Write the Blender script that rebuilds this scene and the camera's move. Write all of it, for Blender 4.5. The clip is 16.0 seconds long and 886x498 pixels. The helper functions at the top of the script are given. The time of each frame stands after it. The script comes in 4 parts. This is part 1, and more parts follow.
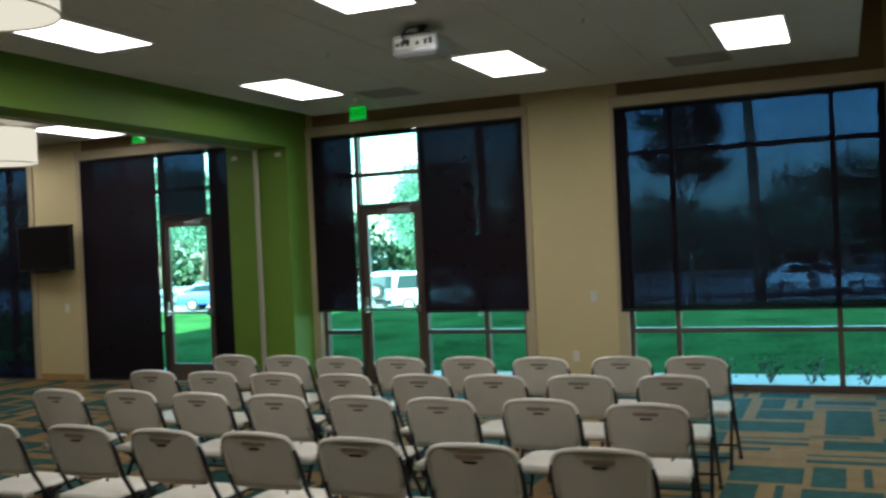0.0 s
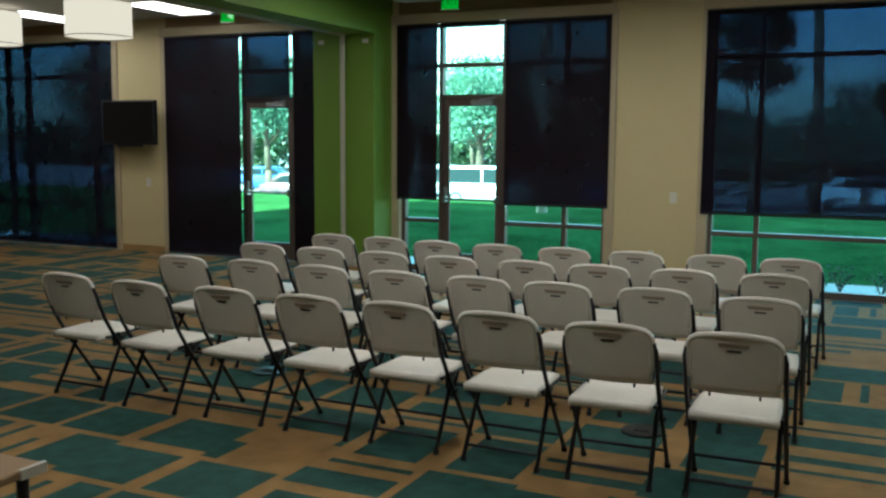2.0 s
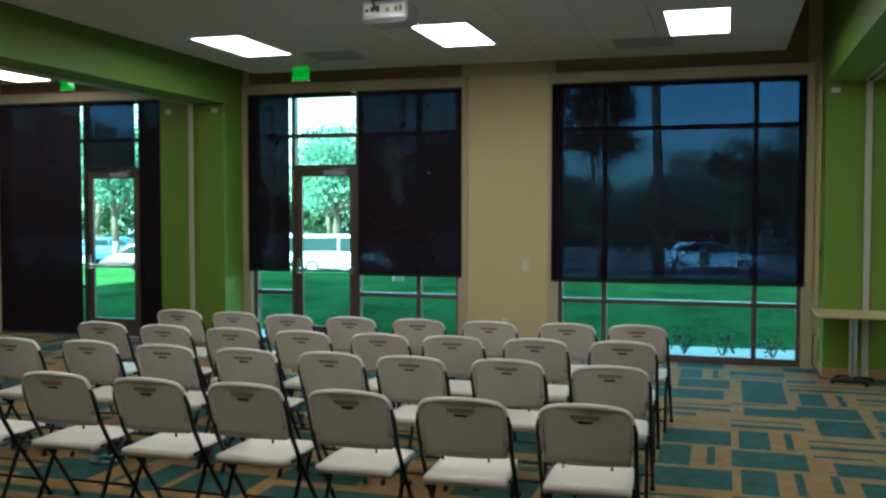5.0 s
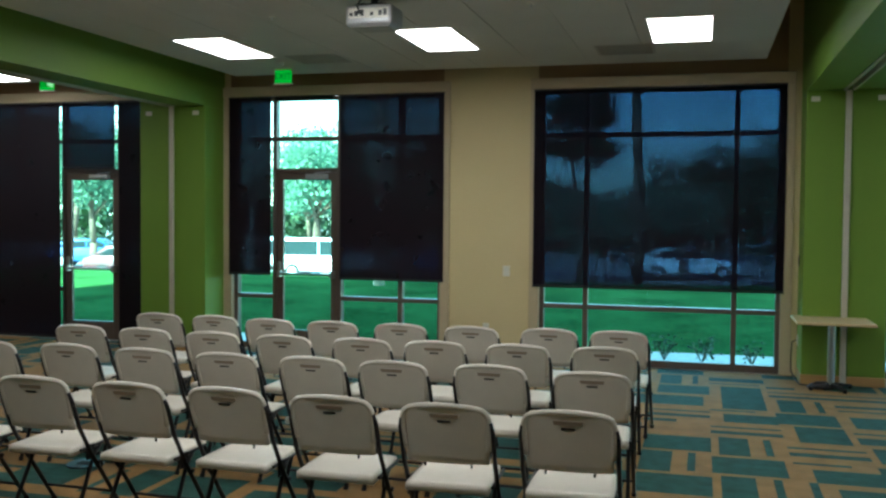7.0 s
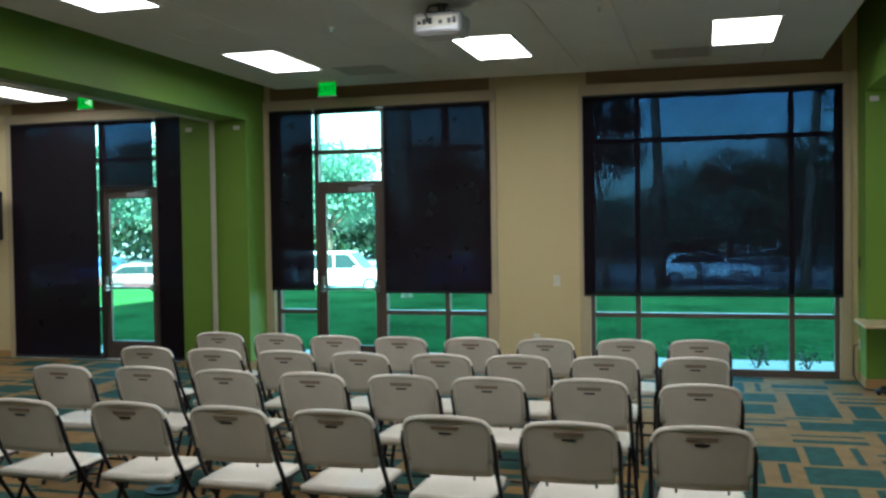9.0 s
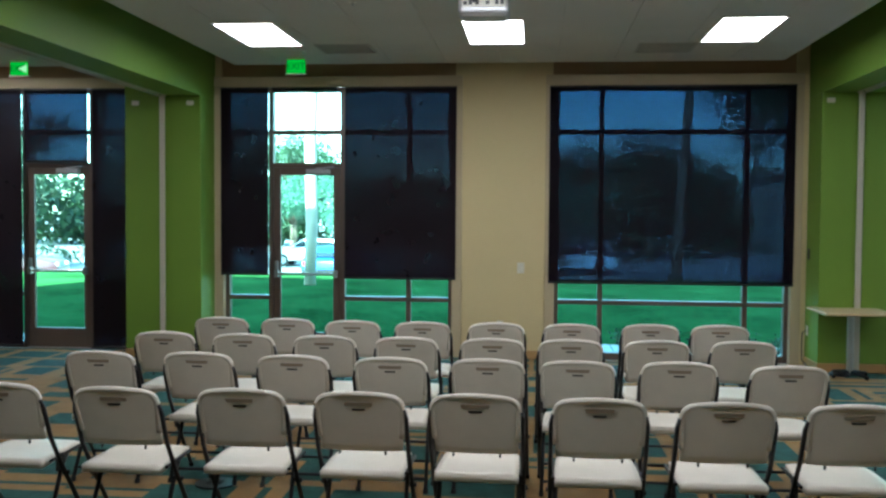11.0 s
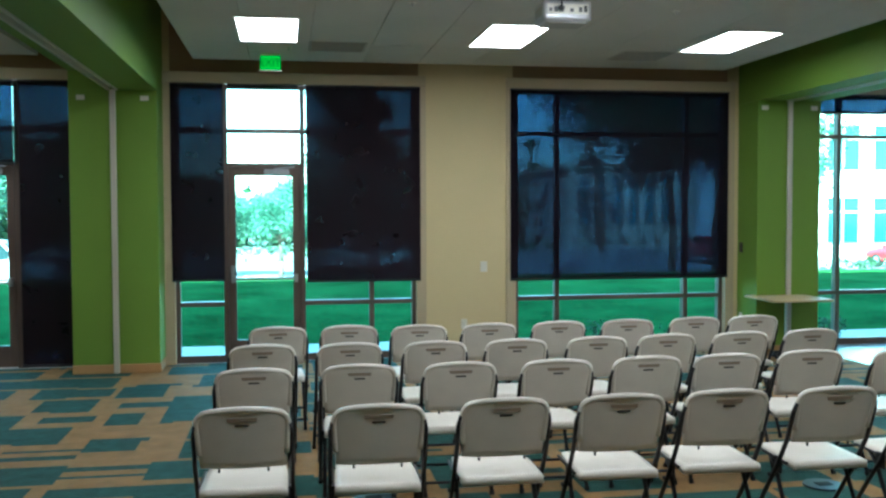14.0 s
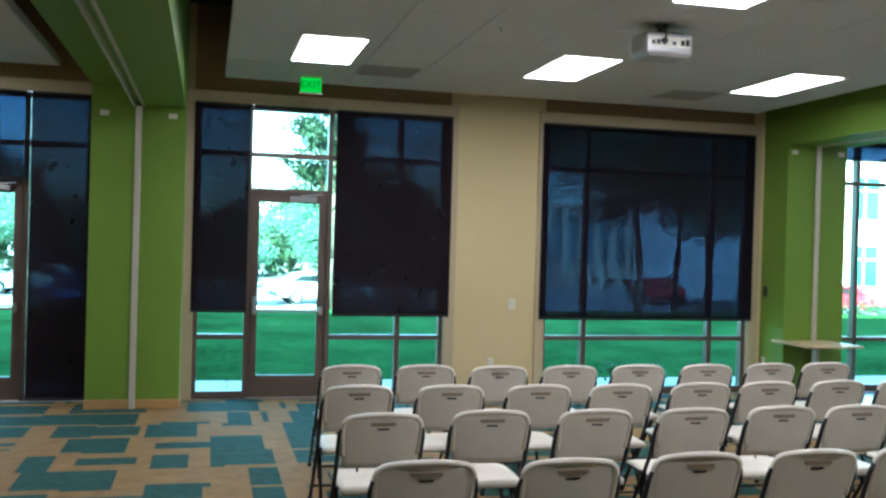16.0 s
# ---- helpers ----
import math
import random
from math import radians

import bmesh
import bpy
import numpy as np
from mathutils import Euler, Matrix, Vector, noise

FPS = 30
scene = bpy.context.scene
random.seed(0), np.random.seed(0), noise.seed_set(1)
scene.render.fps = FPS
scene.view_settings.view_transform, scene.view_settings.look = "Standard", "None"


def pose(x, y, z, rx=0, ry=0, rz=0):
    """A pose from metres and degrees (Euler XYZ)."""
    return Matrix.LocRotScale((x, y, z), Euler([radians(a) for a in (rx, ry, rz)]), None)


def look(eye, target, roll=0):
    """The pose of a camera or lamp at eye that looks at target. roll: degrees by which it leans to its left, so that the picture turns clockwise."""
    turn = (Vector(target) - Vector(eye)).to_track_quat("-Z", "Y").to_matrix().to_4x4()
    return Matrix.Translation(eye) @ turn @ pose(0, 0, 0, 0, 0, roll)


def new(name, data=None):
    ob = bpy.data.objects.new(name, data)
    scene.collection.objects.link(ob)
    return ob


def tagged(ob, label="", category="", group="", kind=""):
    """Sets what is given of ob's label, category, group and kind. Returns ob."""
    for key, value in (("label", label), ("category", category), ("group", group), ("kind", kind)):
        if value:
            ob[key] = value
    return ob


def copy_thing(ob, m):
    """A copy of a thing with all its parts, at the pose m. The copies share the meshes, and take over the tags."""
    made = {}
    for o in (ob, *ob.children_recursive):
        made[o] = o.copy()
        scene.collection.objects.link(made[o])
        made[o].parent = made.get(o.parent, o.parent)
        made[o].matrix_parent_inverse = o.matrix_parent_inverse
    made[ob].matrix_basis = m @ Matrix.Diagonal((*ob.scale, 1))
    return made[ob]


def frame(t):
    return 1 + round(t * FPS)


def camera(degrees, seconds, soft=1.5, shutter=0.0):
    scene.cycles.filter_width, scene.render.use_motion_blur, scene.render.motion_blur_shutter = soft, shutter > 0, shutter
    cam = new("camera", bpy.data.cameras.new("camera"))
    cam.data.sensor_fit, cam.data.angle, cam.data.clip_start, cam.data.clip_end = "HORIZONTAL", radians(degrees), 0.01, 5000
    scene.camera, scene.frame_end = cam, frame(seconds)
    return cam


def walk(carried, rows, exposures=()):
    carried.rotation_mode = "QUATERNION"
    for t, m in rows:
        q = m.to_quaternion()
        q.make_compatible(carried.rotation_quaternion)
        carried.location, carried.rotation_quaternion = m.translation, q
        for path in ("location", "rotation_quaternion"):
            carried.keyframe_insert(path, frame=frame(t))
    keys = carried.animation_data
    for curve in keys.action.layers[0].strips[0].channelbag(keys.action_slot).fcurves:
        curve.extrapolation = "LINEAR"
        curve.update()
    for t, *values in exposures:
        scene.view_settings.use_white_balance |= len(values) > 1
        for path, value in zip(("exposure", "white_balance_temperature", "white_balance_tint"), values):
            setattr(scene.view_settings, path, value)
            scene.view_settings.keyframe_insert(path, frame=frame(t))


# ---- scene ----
cam = camera(50.2, 16.0, soft=2.5, shutter=0.4)
PATH = [
    (0, (-0.181, 0.086, 1.804), (-0.961, 1.927, 1.795), -2.6),
    (0.5, (-0.428, -0.061, 1.779), (-1.257, 1.758, 1.724), -4.1),
    (1, (-0.492, -0.261, 1.778), (-1.146, 1.627, 1.682), -1.4),
    (1.5, (-0.541, -0.432, 1.772), (-1.38, 1.369, 1.546), -1.0),
    (2, (-0.595, -0.4, 1.772), (-1.439, 1.399, 1.545), 0.4),
    (2.5, (-0.611, -0.335, 1.775), (-1.386, 1.497, 1.572), 1.0),
    (3, (-0.603, -0.315, 1.789), (-1.247, 1.571, 1.62), 2.2),
    (3.5, (-0.603, -0.306, 1.819), (-1.183, 1.606, 1.718), 0.3),
    (4, (-0.624, -0.282, 1.801), (-1.197, 1.631, 1.698), 0.1),
    (4.2, (-0.569, -0.284, 1.797), (-1.139, 1.631, 1.707), 0.0),
    (6.3, (-0.629, -0.316, 1.821), (-1.194, 1.6, 1.742), 0.2),
    (6.5, (-0.615, -0.31, 1.807), (-1.174, 1.608, 1.734), 0.2),
    (7, (-0.612, -0.294, 1.809), (-1.141, 1.633, 1.734), 0.5),
    (7.5, (-0.64, -0.24, 1.786), (-1.179, 1.683, 1.681), 2.2),
    (8, (-0.704, -0.21, 1.783), (-1.179, 1.729, 1.652), 0.9),
    (8.5, (-0.923, -0.229, 1.812), (-1.362, 1.721, 1.742), -1.0),
    (8.7, (-1.022, -0.248, 1.822), (-1.558, 1.678, 1.762), -0.9),
    (10.8, (-2.606, -0.428, 1.759), (-2.874, 1.554, 1.747), 0.4),
    (11, (-2.769, -0.46, 1.778), (-2.961, 1.529, 1.701), 0.4),
    (11.5, (-3.296, -0.529, 1.764), (-3.464, 1.464, 1.752), 1.5),
    (12, (-3.742, -0.533, 1.816), (-3.838, 1.464, 1.867), 1.2),
    (12.5, (-4.173, -0.486, 1.809), (-4.126, 1.514, 1.799), 1.2),
    (13, (-4.621, -0.506, 1.83), (-4.42, 1.484, 1.793), 1.3),
    (13.5, (-5.004, -0.463, 1.847), (-4.803, 1.525, 1.764), 0.1),
    (14, (-5.344, -0.406, 1.824), (-5.018, 1.566, 1.74), -0.2),
    (14.5, (-5.66, -0.304, 1.829), (-5.312, 1.664, 1.768), -0.1),
    (15, (-5.947, -0.087, 1.798), (-5.611, 1.884, 1.794), -0.1),
    (15.5, (-6.204, 0.142, 1.798), (-5.8, 2.1, 1.811), 2.5),
    (16, (-6.51, 0.247, 1.807), (-6.026, 2.187, 1.797), 1.6),
]
EXPOSURES = [(0.0, 3.10, 6600, 4), (3.0, 3.10, 6450, 1), (6.5, 3.26, 6450, 1), (8.5, 3.36, 6350, 2), (11.5, 3.56, 6100, 5), (12.5, 3.62, 5950, 1), (13.5, 3.70, 5800, -2),
             (14.5, 3.82, 5900, 4), (16.0, 3.94, 6100, 9)]
walk(cam, [(t, look(eye, target, roll)) for t, eye, target, roll in PATH],
     exposures=EXPOSURES)

SKY, SUN, LAMP, DRUM = 0.15, 5.0, 1.22, 0.095
LIFT, TRANSOM_LIFT = 0.98, 3.25
DRUMS = [(-4.08, 3.5, 3.05), (-5.83, 3.5, 3.05), (-2.24, 3.5, 3.05), (-9.6, 8.65, 3.03), (-11.65, 8.75, 3.03)]
CHAIR_ROWS = [
    [(-5.566, 4.23), (-4.907, 4.19), (-4.259, 4.23), (-3.641, 4.22), (-3.054, 4.24), (-2.44, 4.21), (-1.827, 4.19), (-1.216, 4.21)],
    [(-5.547, 5.36), (-4.910, 5.40), (-4.282, 5.37), (-3.656, 5.36), (-3.048, 5.38), (-2.495, 5.38), (-1.875, 5.43), (-1.232, 5.36)],
    [(-5.522, 6.37), (-4.906, 6.34), (-4.290, 6.32), (-3.686, 6.32), (-3.061, 6.34), (-2.499, 6.37), (-1.886, 6.40), (-1.268, 6.45)],
    [(-5.421, 7.37), (-4.843, 7.36), (-4.271, 7.29), (-3.682, 7.29), (-3.073, 7.32), (-2.455, 7.33), (-1.814, 7.39), (-1.249, 7.42)],
]
FLOOR_BOXES = [(-1.88, 5.25), (-4.82, 5.47)]
SIDE_TABLE = (-3.04, 1.76)


# ---- world, sun and exposure ----
world = bpy.data.worlds.new("sky")
scene.world = world
world.use_nodes = True
wn, wl = world.node_tree.nodes, world.node_tree.links
wn.clear()
sky = wn.new("ShaderNodeTexSky")
sky.sky_type = 'NISHITA'
sky.sun_disc = False
sky.sun_elevation, sky.sun_rotation = radians(37.7), radians(201.8)
bg = wn.new("ShaderNodeBackground")
bg.inputs[1].default_value = SKY
wo = wn.new("ShaderNodeOutputWorld")
wl.new(sky.outputs[0], bg.inputs[0])
wl.new(bg.outputs[0], wo.inputs[0])
sd = bpy.data.lights.new("sun", 'SUN')
sd.energy, sd.angle, sd.color = SUN, radians(0.5), (1, 0.95, 0.87)
sun = new("sun", sd)
sun.matrix_world = look((-12, -30, 25), (0, 0, 0))
sun.location = (-20, 5, 60)


# ---- materials ----
def mat(name, color, rough=0.6, metal=0.0, var=0.12, scale=6.0, bump=0.1, fine=60.0, spec=0.5, island=0.0, coat=0.0):
    """Principled surface with colour variation at two scales and a fine relief."""
    m = bpy.data.materials.new(name)
    m.use_nodes = True
    n, l = m.node_tree.nodes, m.node_tree.links
    b = n["Principled BSDF"]
    b.inputs["Roughness"].default_value = rough
    b.inputs["Metallic"].default_value = metal
    b.inputs["Specular IOR Level"].default_value = spec
    b.inputs["Coat Weight"].default_value = coat
    tc = n.new("ShaderNodeTexCoord")
    a = n.new("ShaderNodeTexNoise")
    a.inputs["Scale"].default_value, a.inputs["Detail"].default_value = scale, 4
    f = n.new("ShaderNodeTexNoise")
    f.inputs["Scale"].default_value, f.inputs["Detail"].default_value = fine, 2
    l.new(tc.outputs["Object"], a.inputs["Vector"])
    l.new(tc.outputs["Object"], f.inputs["Vector"])
    mix = n.new("ShaderNodeMath")
    mix.operation = 'MULTIPLY_ADD'
    mix.inputs[1].default_value = 0.6
    l.new(a.outputs["Fac"], mix.inputs[0])
    half = n.new("ShaderNodeMath")
    half.operation = 'MULTIPLY'
    half.inputs[1].default_value = 0.4
    l.new(f.outputs["Fac"], half.inputs[0])
    l.new(half.outputs[0], mix.inputs[2])
    val = n.new("ShaderNodeMapRange")
    val.inputs["From Min"].default_value, val.inputs["From Max"].default_value = 0.25, 0.75
    val.inputs["To Min"].default_value, val.inputs["To Max"].default_value = 1 - var, 1 + var
    l.new(mix.outputs[0], val.inputs["Value"])
    hsv = n.new("ShaderNodeHueSaturation")
    hsv.inputs["Color"].default_value = (*color, 1)
    last = val.outputs[0]
    if island:
        geo = n.new("ShaderNodeNewGeometry")
        mr = n.new("ShaderNodeMapRange")
        mr.inputs["To Min"].default_value, mr.inputs["To Max"].default_value = 1 - island, 1 + island
        l.new(geo.outputs["Random Per Island"], mr.inputs["Value"])
        mu = n.new("ShaderNodeMath")
        mu.operation = 'MULTIPLY'
        l.new(last, mu.inputs[0])
        l.new(mr.outputs[0], mu.inputs[1])
        last = mu.outputs[0]
    l.new(last, hsv.inputs["Value"])
    l.new(hsv.outputs[0], b.inputs["Base Color"])
    if bump:
        bp = n.new("ShaderNodeBump")
        bp.inputs["Strength"].default_value, bp.inputs["Distance"].default_value = bump, 0.004
        l.new(f.outputs["Fac"], bp.inputs["Height"])
        l.new(bp.outputs[0], b.inputs["Normal"])
    return m


def glow(name, color, strength):
    m = bpy.data.materials.new(name)
    m.use_nodes = True
    n, l = m.node_tree.nodes, m.node_tree.links
    n.remove(n["Principled BSDF"])
    e = n.new("ShaderNodeEmission")
    e.inputs[0].default_value, e.inputs[1].default_value = (*color, 1), strength
    l.new(e.outputs[0], n["Material Output"].inputs[0])
    return m


def see_through(name, tint, gloss, rough, body=None, part_body=0.0):
    """Clear sheet: tinted transparency, Fresnel gloss, and optionally a share of opaque cloth."""
    m = bpy.data.materials.new(name)
    m.use_nodes = True
    n, l = m.node_tree.nodes, m.node_tree.links
    n.remove(n["Principled BSDF"])
    t = n.new("ShaderNodeBsdfTransparent")
    t.inputs[0].default_value = (*tint, 1)
    last = t.outputs[0]
    if body:
        d = n.new("ShaderNodeBsdfDiffuse")
        d.inputs[0].default_value = (*body, 1)
        ad = n.new("ShaderNodeMixShader")
        wv = n.new("ShaderNodeTexNoise")
        wv.inputs["Scale"].default_value = 5
        tc = n.new("ShaderNodeTexCoord")
        l.new(tc.outputs["Object"], wv.inputs["Vector"])
        mr = n.new("ShaderNodeMapRange")
        mr.inputs["To Min"].default_value, mr.inputs["To Max"].default_value = part_body - 0.008, part_body + 0.008
        l.new(wv.outputs["Fac"], mr.inputs["Value"])
        l.new(mr.outputs[0], ad.inputs[0])
        l.new(last, ad.inputs[1])
        l.new(d.outputs[0], ad.inputs[2])
        last = ad.outputs[0]
    g = n.new("ShaderNodeBsdfGlossy")
    g.inputs["Roughness"].default_value = rough
    fr = n.new("ShaderNodeFresnel")
    fr.inputs[0].default_value = 1.45
    k = n.new("ShaderNodeMath")
    k.operation = 'MULTIPLY'
    k.inputs[1].default_value = gloss
    l.new(fr.outputs[0], k.inputs[0])
    mx = n.new("ShaderNodeMixShader")
    l.new(k.outputs[0], mx.inputs[0])
    l.new(last, mx.inputs[1])
    l.new(g.outputs[0], mx.inputs[2])
    l.new(mx.outputs[0], n["Material Output"].inputs[0])
    return m


M_BEIGE = mat("beige_paint", (0.66, 0.54, 0.30), 0.75, var=0.05, scale=1.5, bump=0.15, fine=140)
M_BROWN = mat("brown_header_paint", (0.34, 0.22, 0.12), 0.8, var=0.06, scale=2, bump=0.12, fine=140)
M_TRIM = mat("tan_trim_paint", (0.52, 0.42, 0.27), 0.6, var=0.05, scale=3, bump=0.05)
M_GREEN = mat("lime_green_paint", (0.165, 0.29, 0.035), 0.55, var=0.06, scale=1.5, bump=0.12, fine=140)
M_BASE = mat("tan_rubber_base", (0.46, 0.27, 0.11), 0.55, var=0.08)
M_CEIL = mat("ceiling_panel", (0.60, 0.57, 0.53), 0.9, var=0.05, scale=2, bump=0.35, fine=220)
M_GRID = mat("ceiling_grid", (0.6, 0.58, 0.54), 0.6)
M_DECK = mat("dark_deck", (0.02, 0.019, 0.018), 0.9)
M_TAN = mat("tan_carpet", (0.28, 0.155, 0.055), 0.8, var=0.36, scale=6, bump=0.8, fine=240, spec=0.25)
M_TEAL = mat("teal_carpet", (0.018, 0.068, 0.055), 0.8, var=0.6, scale=9, bump=0.8, fine=240, spec=0.25)
M_VINYL = mat("pale_vinyl", (0.32, 0.33, 0.32), 0.25, var=0.08)
M_WHITE = mat("white_plastic", (0.70, 0.64, 0.565), 0.42, var=0.07, scale=8, bump=0.3, fine=160)
M_HANDLE = mat("brown_grip_plastic", (0.32, 0.25, 0.19), 0.6)
M_TUBE = mat("dark_steel_tube", (0.022, 0.02, 0.024), 0.38, metal=0.35, var=0.2)
M_RUBBER = mat("black_rubber", (0.012, 0.012, 0.012), 0.8)
M_FRAME = mat("bronze_aluminium", (0.17, 0.125, 0.105), 0.4, metal=0.5, var=0.08, scale=3, bump=0.03)
M_METAL = mat("brushed_metal", (0.6, 0.6, 0.6), 0.28, metal=1.0, var=0.06)
M_STRIP = mat("pale_strip", (0.62, 0.58, 0.50), 0.4, metal=0.2, var=0.05)
M_TABLE = mat("maple_laminate", (0.62, 0.46, 0.26), 0.4, var=0.1, scale=3)
M_BLACK = mat("black_plastic", (0.011, 0.011, 0.013), 0.35, var=0.1)
M_IVORY = mat("ivory_plastic", (0.72, 0.69, 0.62), 0.4)
M_VENT = mat("grey_vent", (0.40, 0.375, 0.34), 0.6)
M_SILVER = mat("silver_plastic", (0.45, 0.45, 0.47), 0.35, metal=0.3)
M_LAMP = glow("lamp_panel", (0.98, 0.975, 1.0), LAMP)
M_DRUM = glow("lit_drum_fabric", (1.0, 0.92, 0.80), DRUM)
M_EXIT = glow("exit_green", (0.012, 0.62, 0.05), 0.072)
M_EXITD = glow("exit_letter", (0.003, 0.06, 0.008), 0.06)
M_EXITW = glow("exit_arrow", (0.35, 0.85, 0.42), 0.1)
M_GLASS = see_through("tinted_glass", (0.67, 0.965, 0.955), 0.3, 0.0)
M_SHADE = see_through("solar_screen_cloth", (0.35, 0.48, 0.70), 0.03, 0.45, (0.016, 0.012, 0.016), 0.79)
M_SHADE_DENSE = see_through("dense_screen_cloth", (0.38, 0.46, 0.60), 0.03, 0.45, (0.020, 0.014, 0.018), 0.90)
M_LAWN = mat("lawn", (0.029, 0.087, 0.028), 0.95, var=0.8, scale=0.7, bump=0.5, fine=11, spec=0.0)
M_CONC = mat("concrete", (0.52, 0.50, 0.46), 0.85, var=0.12, scale=1, fine=40)
M_ASPH = mat("asphalt", (0.22, 0.215, 0.205), 0.9, var=0.2, scale=0.6, fine=30)
M_PAINT = mat("road_paint", (0.75, 0.75, 0.72), 0.8)
M_BARK = mat("bark", (0.12, 0.085, 0.06), 0.9, var=0.3, scale=5, bump=0.6, fine=30)


def leafy(name, color, through_color):
    """Leaf surface that also lets light through from behind."""
    m = mat(name, color, 0.6, var=0.2, scale=0.8, bump=0, island=0.5)
    n, l = m.node_tree.nodes, m.node_tree.links
    t = n.new("ShaderNodeBsdfTranslucent")
    t.inputs[0].default_value = (*through_color, 1)
    a = n.new("ShaderNodeAddShader")
    l.new(n["Principled BSDF"].outputs[0], a.inputs[0])
    l.new(t.outputs[0], a.inputs[1])
    l.new(a.outputs[0], n["Material Output"].inputs[0])
    return m


M_LEAF = leafy("leaf", (0.055, 0.125, 0.08), (0.04, 0.09, 0.055))
M_LEAFD = leafy("dark_leaf", (0.022, 0.05, 0.02), (0.008, 0.02, 0.006))
M_FACADE = mat("white_facade", (0.72, 0.71, 0.68), 0.7, var=0.06, scale=0.3)
M_TANFACADE = mat("tan_facade", (0.36, 0.32, 0.26), 0.8, var=0.08, scale=0.3)
M_FGLASS = mat("facade_glass", (0.03, 0.14, 0.17), 0.08, var=0.2, scale=0.2, bump=0)


# ---- mesh helpers ----
def finish(name, bm, material, smooth=False):
    bmesh.ops.recalc_face_normals(bm, faces=bm.faces)
    me = bpy.data.meshes.new(name)
    bm.to_mesh(me)
    bm.free()
    for m in (material if isinstance(material, (list, tuple)) else [material]):
        me.materials.append(m)
    if smooth:
        for p in me.polygons:
            p.use_smooth = True
    return me


def part(name, bm, material, parent=None, label="", smooth=False):
    """Links a bmesh as one mesh object, under a thing or a part where one is given."""
    ob = new(name, finish(name, bm, material, smooth))
    if parent is not None:
        ob.parent = parent
    if label:
        ob["label"] = label
    return ob


def empty(name, m, label, category, group="", kind=""):
    ob = new(name)
    ob.matrix_basis = m
    return tagged(ob, label, category, group, kind)


def box(x0, x1, y0, y1, z0, z1, bevel=0.0, bm=None, seg=1):
    own = bm is None
    b = bmesh.new()
    bmesh.ops.create_cube(b, size=1, matrix=Matrix.Translation(((x0 + x1) / 2, (y0 + y1) / 2, (z0 + z1) / 2)) @ Matrix.Diagonal((x1 - x0, y1 - y0, z1 - z0, 1)))
    if bevel:
        bmesh.ops.bevel(b, geom=b.edges[:], offset=bevel, segments=seg, affect='EDGES', profile=0.5)
    if own:
        return b
    me = bpy.data.meshes.new("t")
    b.to_mesh(me)
    b.free()
    bm.from_mesh(me)
    bpy.data.meshes.remove(me)
    return bm


def rod(a, b, r, n=10, r2=None, bm=None):
    """A round bar between two points."""
    bm = bm or bmesh.new()
    a, b = Vector(a), Vector(b)
    q = (b - a).to_track_quat('Z', 'Y').to_matrix().to_4x4()
    bmesh.ops.create_cone(bm, cap_ends=True, segments=n, radius1=r, radius2=r if r2 is None else r2, depth=(b - a).length,
                          matrix=Matrix.Translation((a + b) / 2) @ q)
    return bm


def tube(points, r, n=8, bm=None):
    """A bent round tube through the points."""
    bm = bm or bmesh.new()
    pts = [Vector(p) for p in points]
    rings = []
    for i, p in enumerate(pts):
        d = (pts[min(i + 1, len(pts) - 1)] - pts[max(i - 1, 0)]).normalized()
        u = d.orthogonal().normalized() if i == 0 else (u - d * u.dot(d)).normalized()
        v = d.cross(u)
        rings.append([bm.verts.new(p + r * (math.cos(k * math.tau / n) * u + math.sin(k * math.tau / n) * v)) for k in range(n)])
    for r0, r1 in zip(rings, rings[1:]):
        for k in range(n):
            bm.faces.new((r0[k], r0[(k + 1) % n], r1[(k + 1) % n], r1[k]))
    bm.faces.new(rings[0])
    bm.faces.new(rings[-1])
    return bm


def prism(outline, axis, lo, hi, bevel=0.0):
    """An outline in the plane across the axis, pushed from lo to hi."""
    bm = bmesh.new()
    def at(p, h):
        return {'x': (h, p[0], p[1]), 'y': (p[0], h, p[1]), 'z': (p[0], p[1], h)}[axis]
    a = [bm.verts.new(at(p, lo)) for p in outline]
    b = [bm.verts.new(at(p, hi)) for p in outline]
    n = len(outline)
    bm.faces.new(a)
    bm.faces.new(b)
    for i in range(n):
        bm.faces.new((a[i], a[(i + 1) % n], b[(i + 1) % n], b[i]))
    if bevel:
        bmesh.ops.bevel(bm, geom=bm.edges[:], offset=bevel, segments=2, affect='EDGES', profile=0.5)
    return bm


def setting(name, bm, material, label, category):
    return tagged(part(name, bm, material), label, category, kind="structure")


# ---- the shell ----
FACE, GLASS_Y, BACK = 11.10, 11.20, 11.36
X0, X1, Y0, DECK = -16.0, 8.0, -6.0, 4.4
HEAD, TRANSOM, DOORTOP, RAIL, SILL = 3.32, 2.77, 2.33, 0.70, 0.06
SPANS = [(-14.9, -11.75), (-10.70, -7.72), (-6.68, -3.74), (-2.56, 0.29), (1.30, 4.30)]


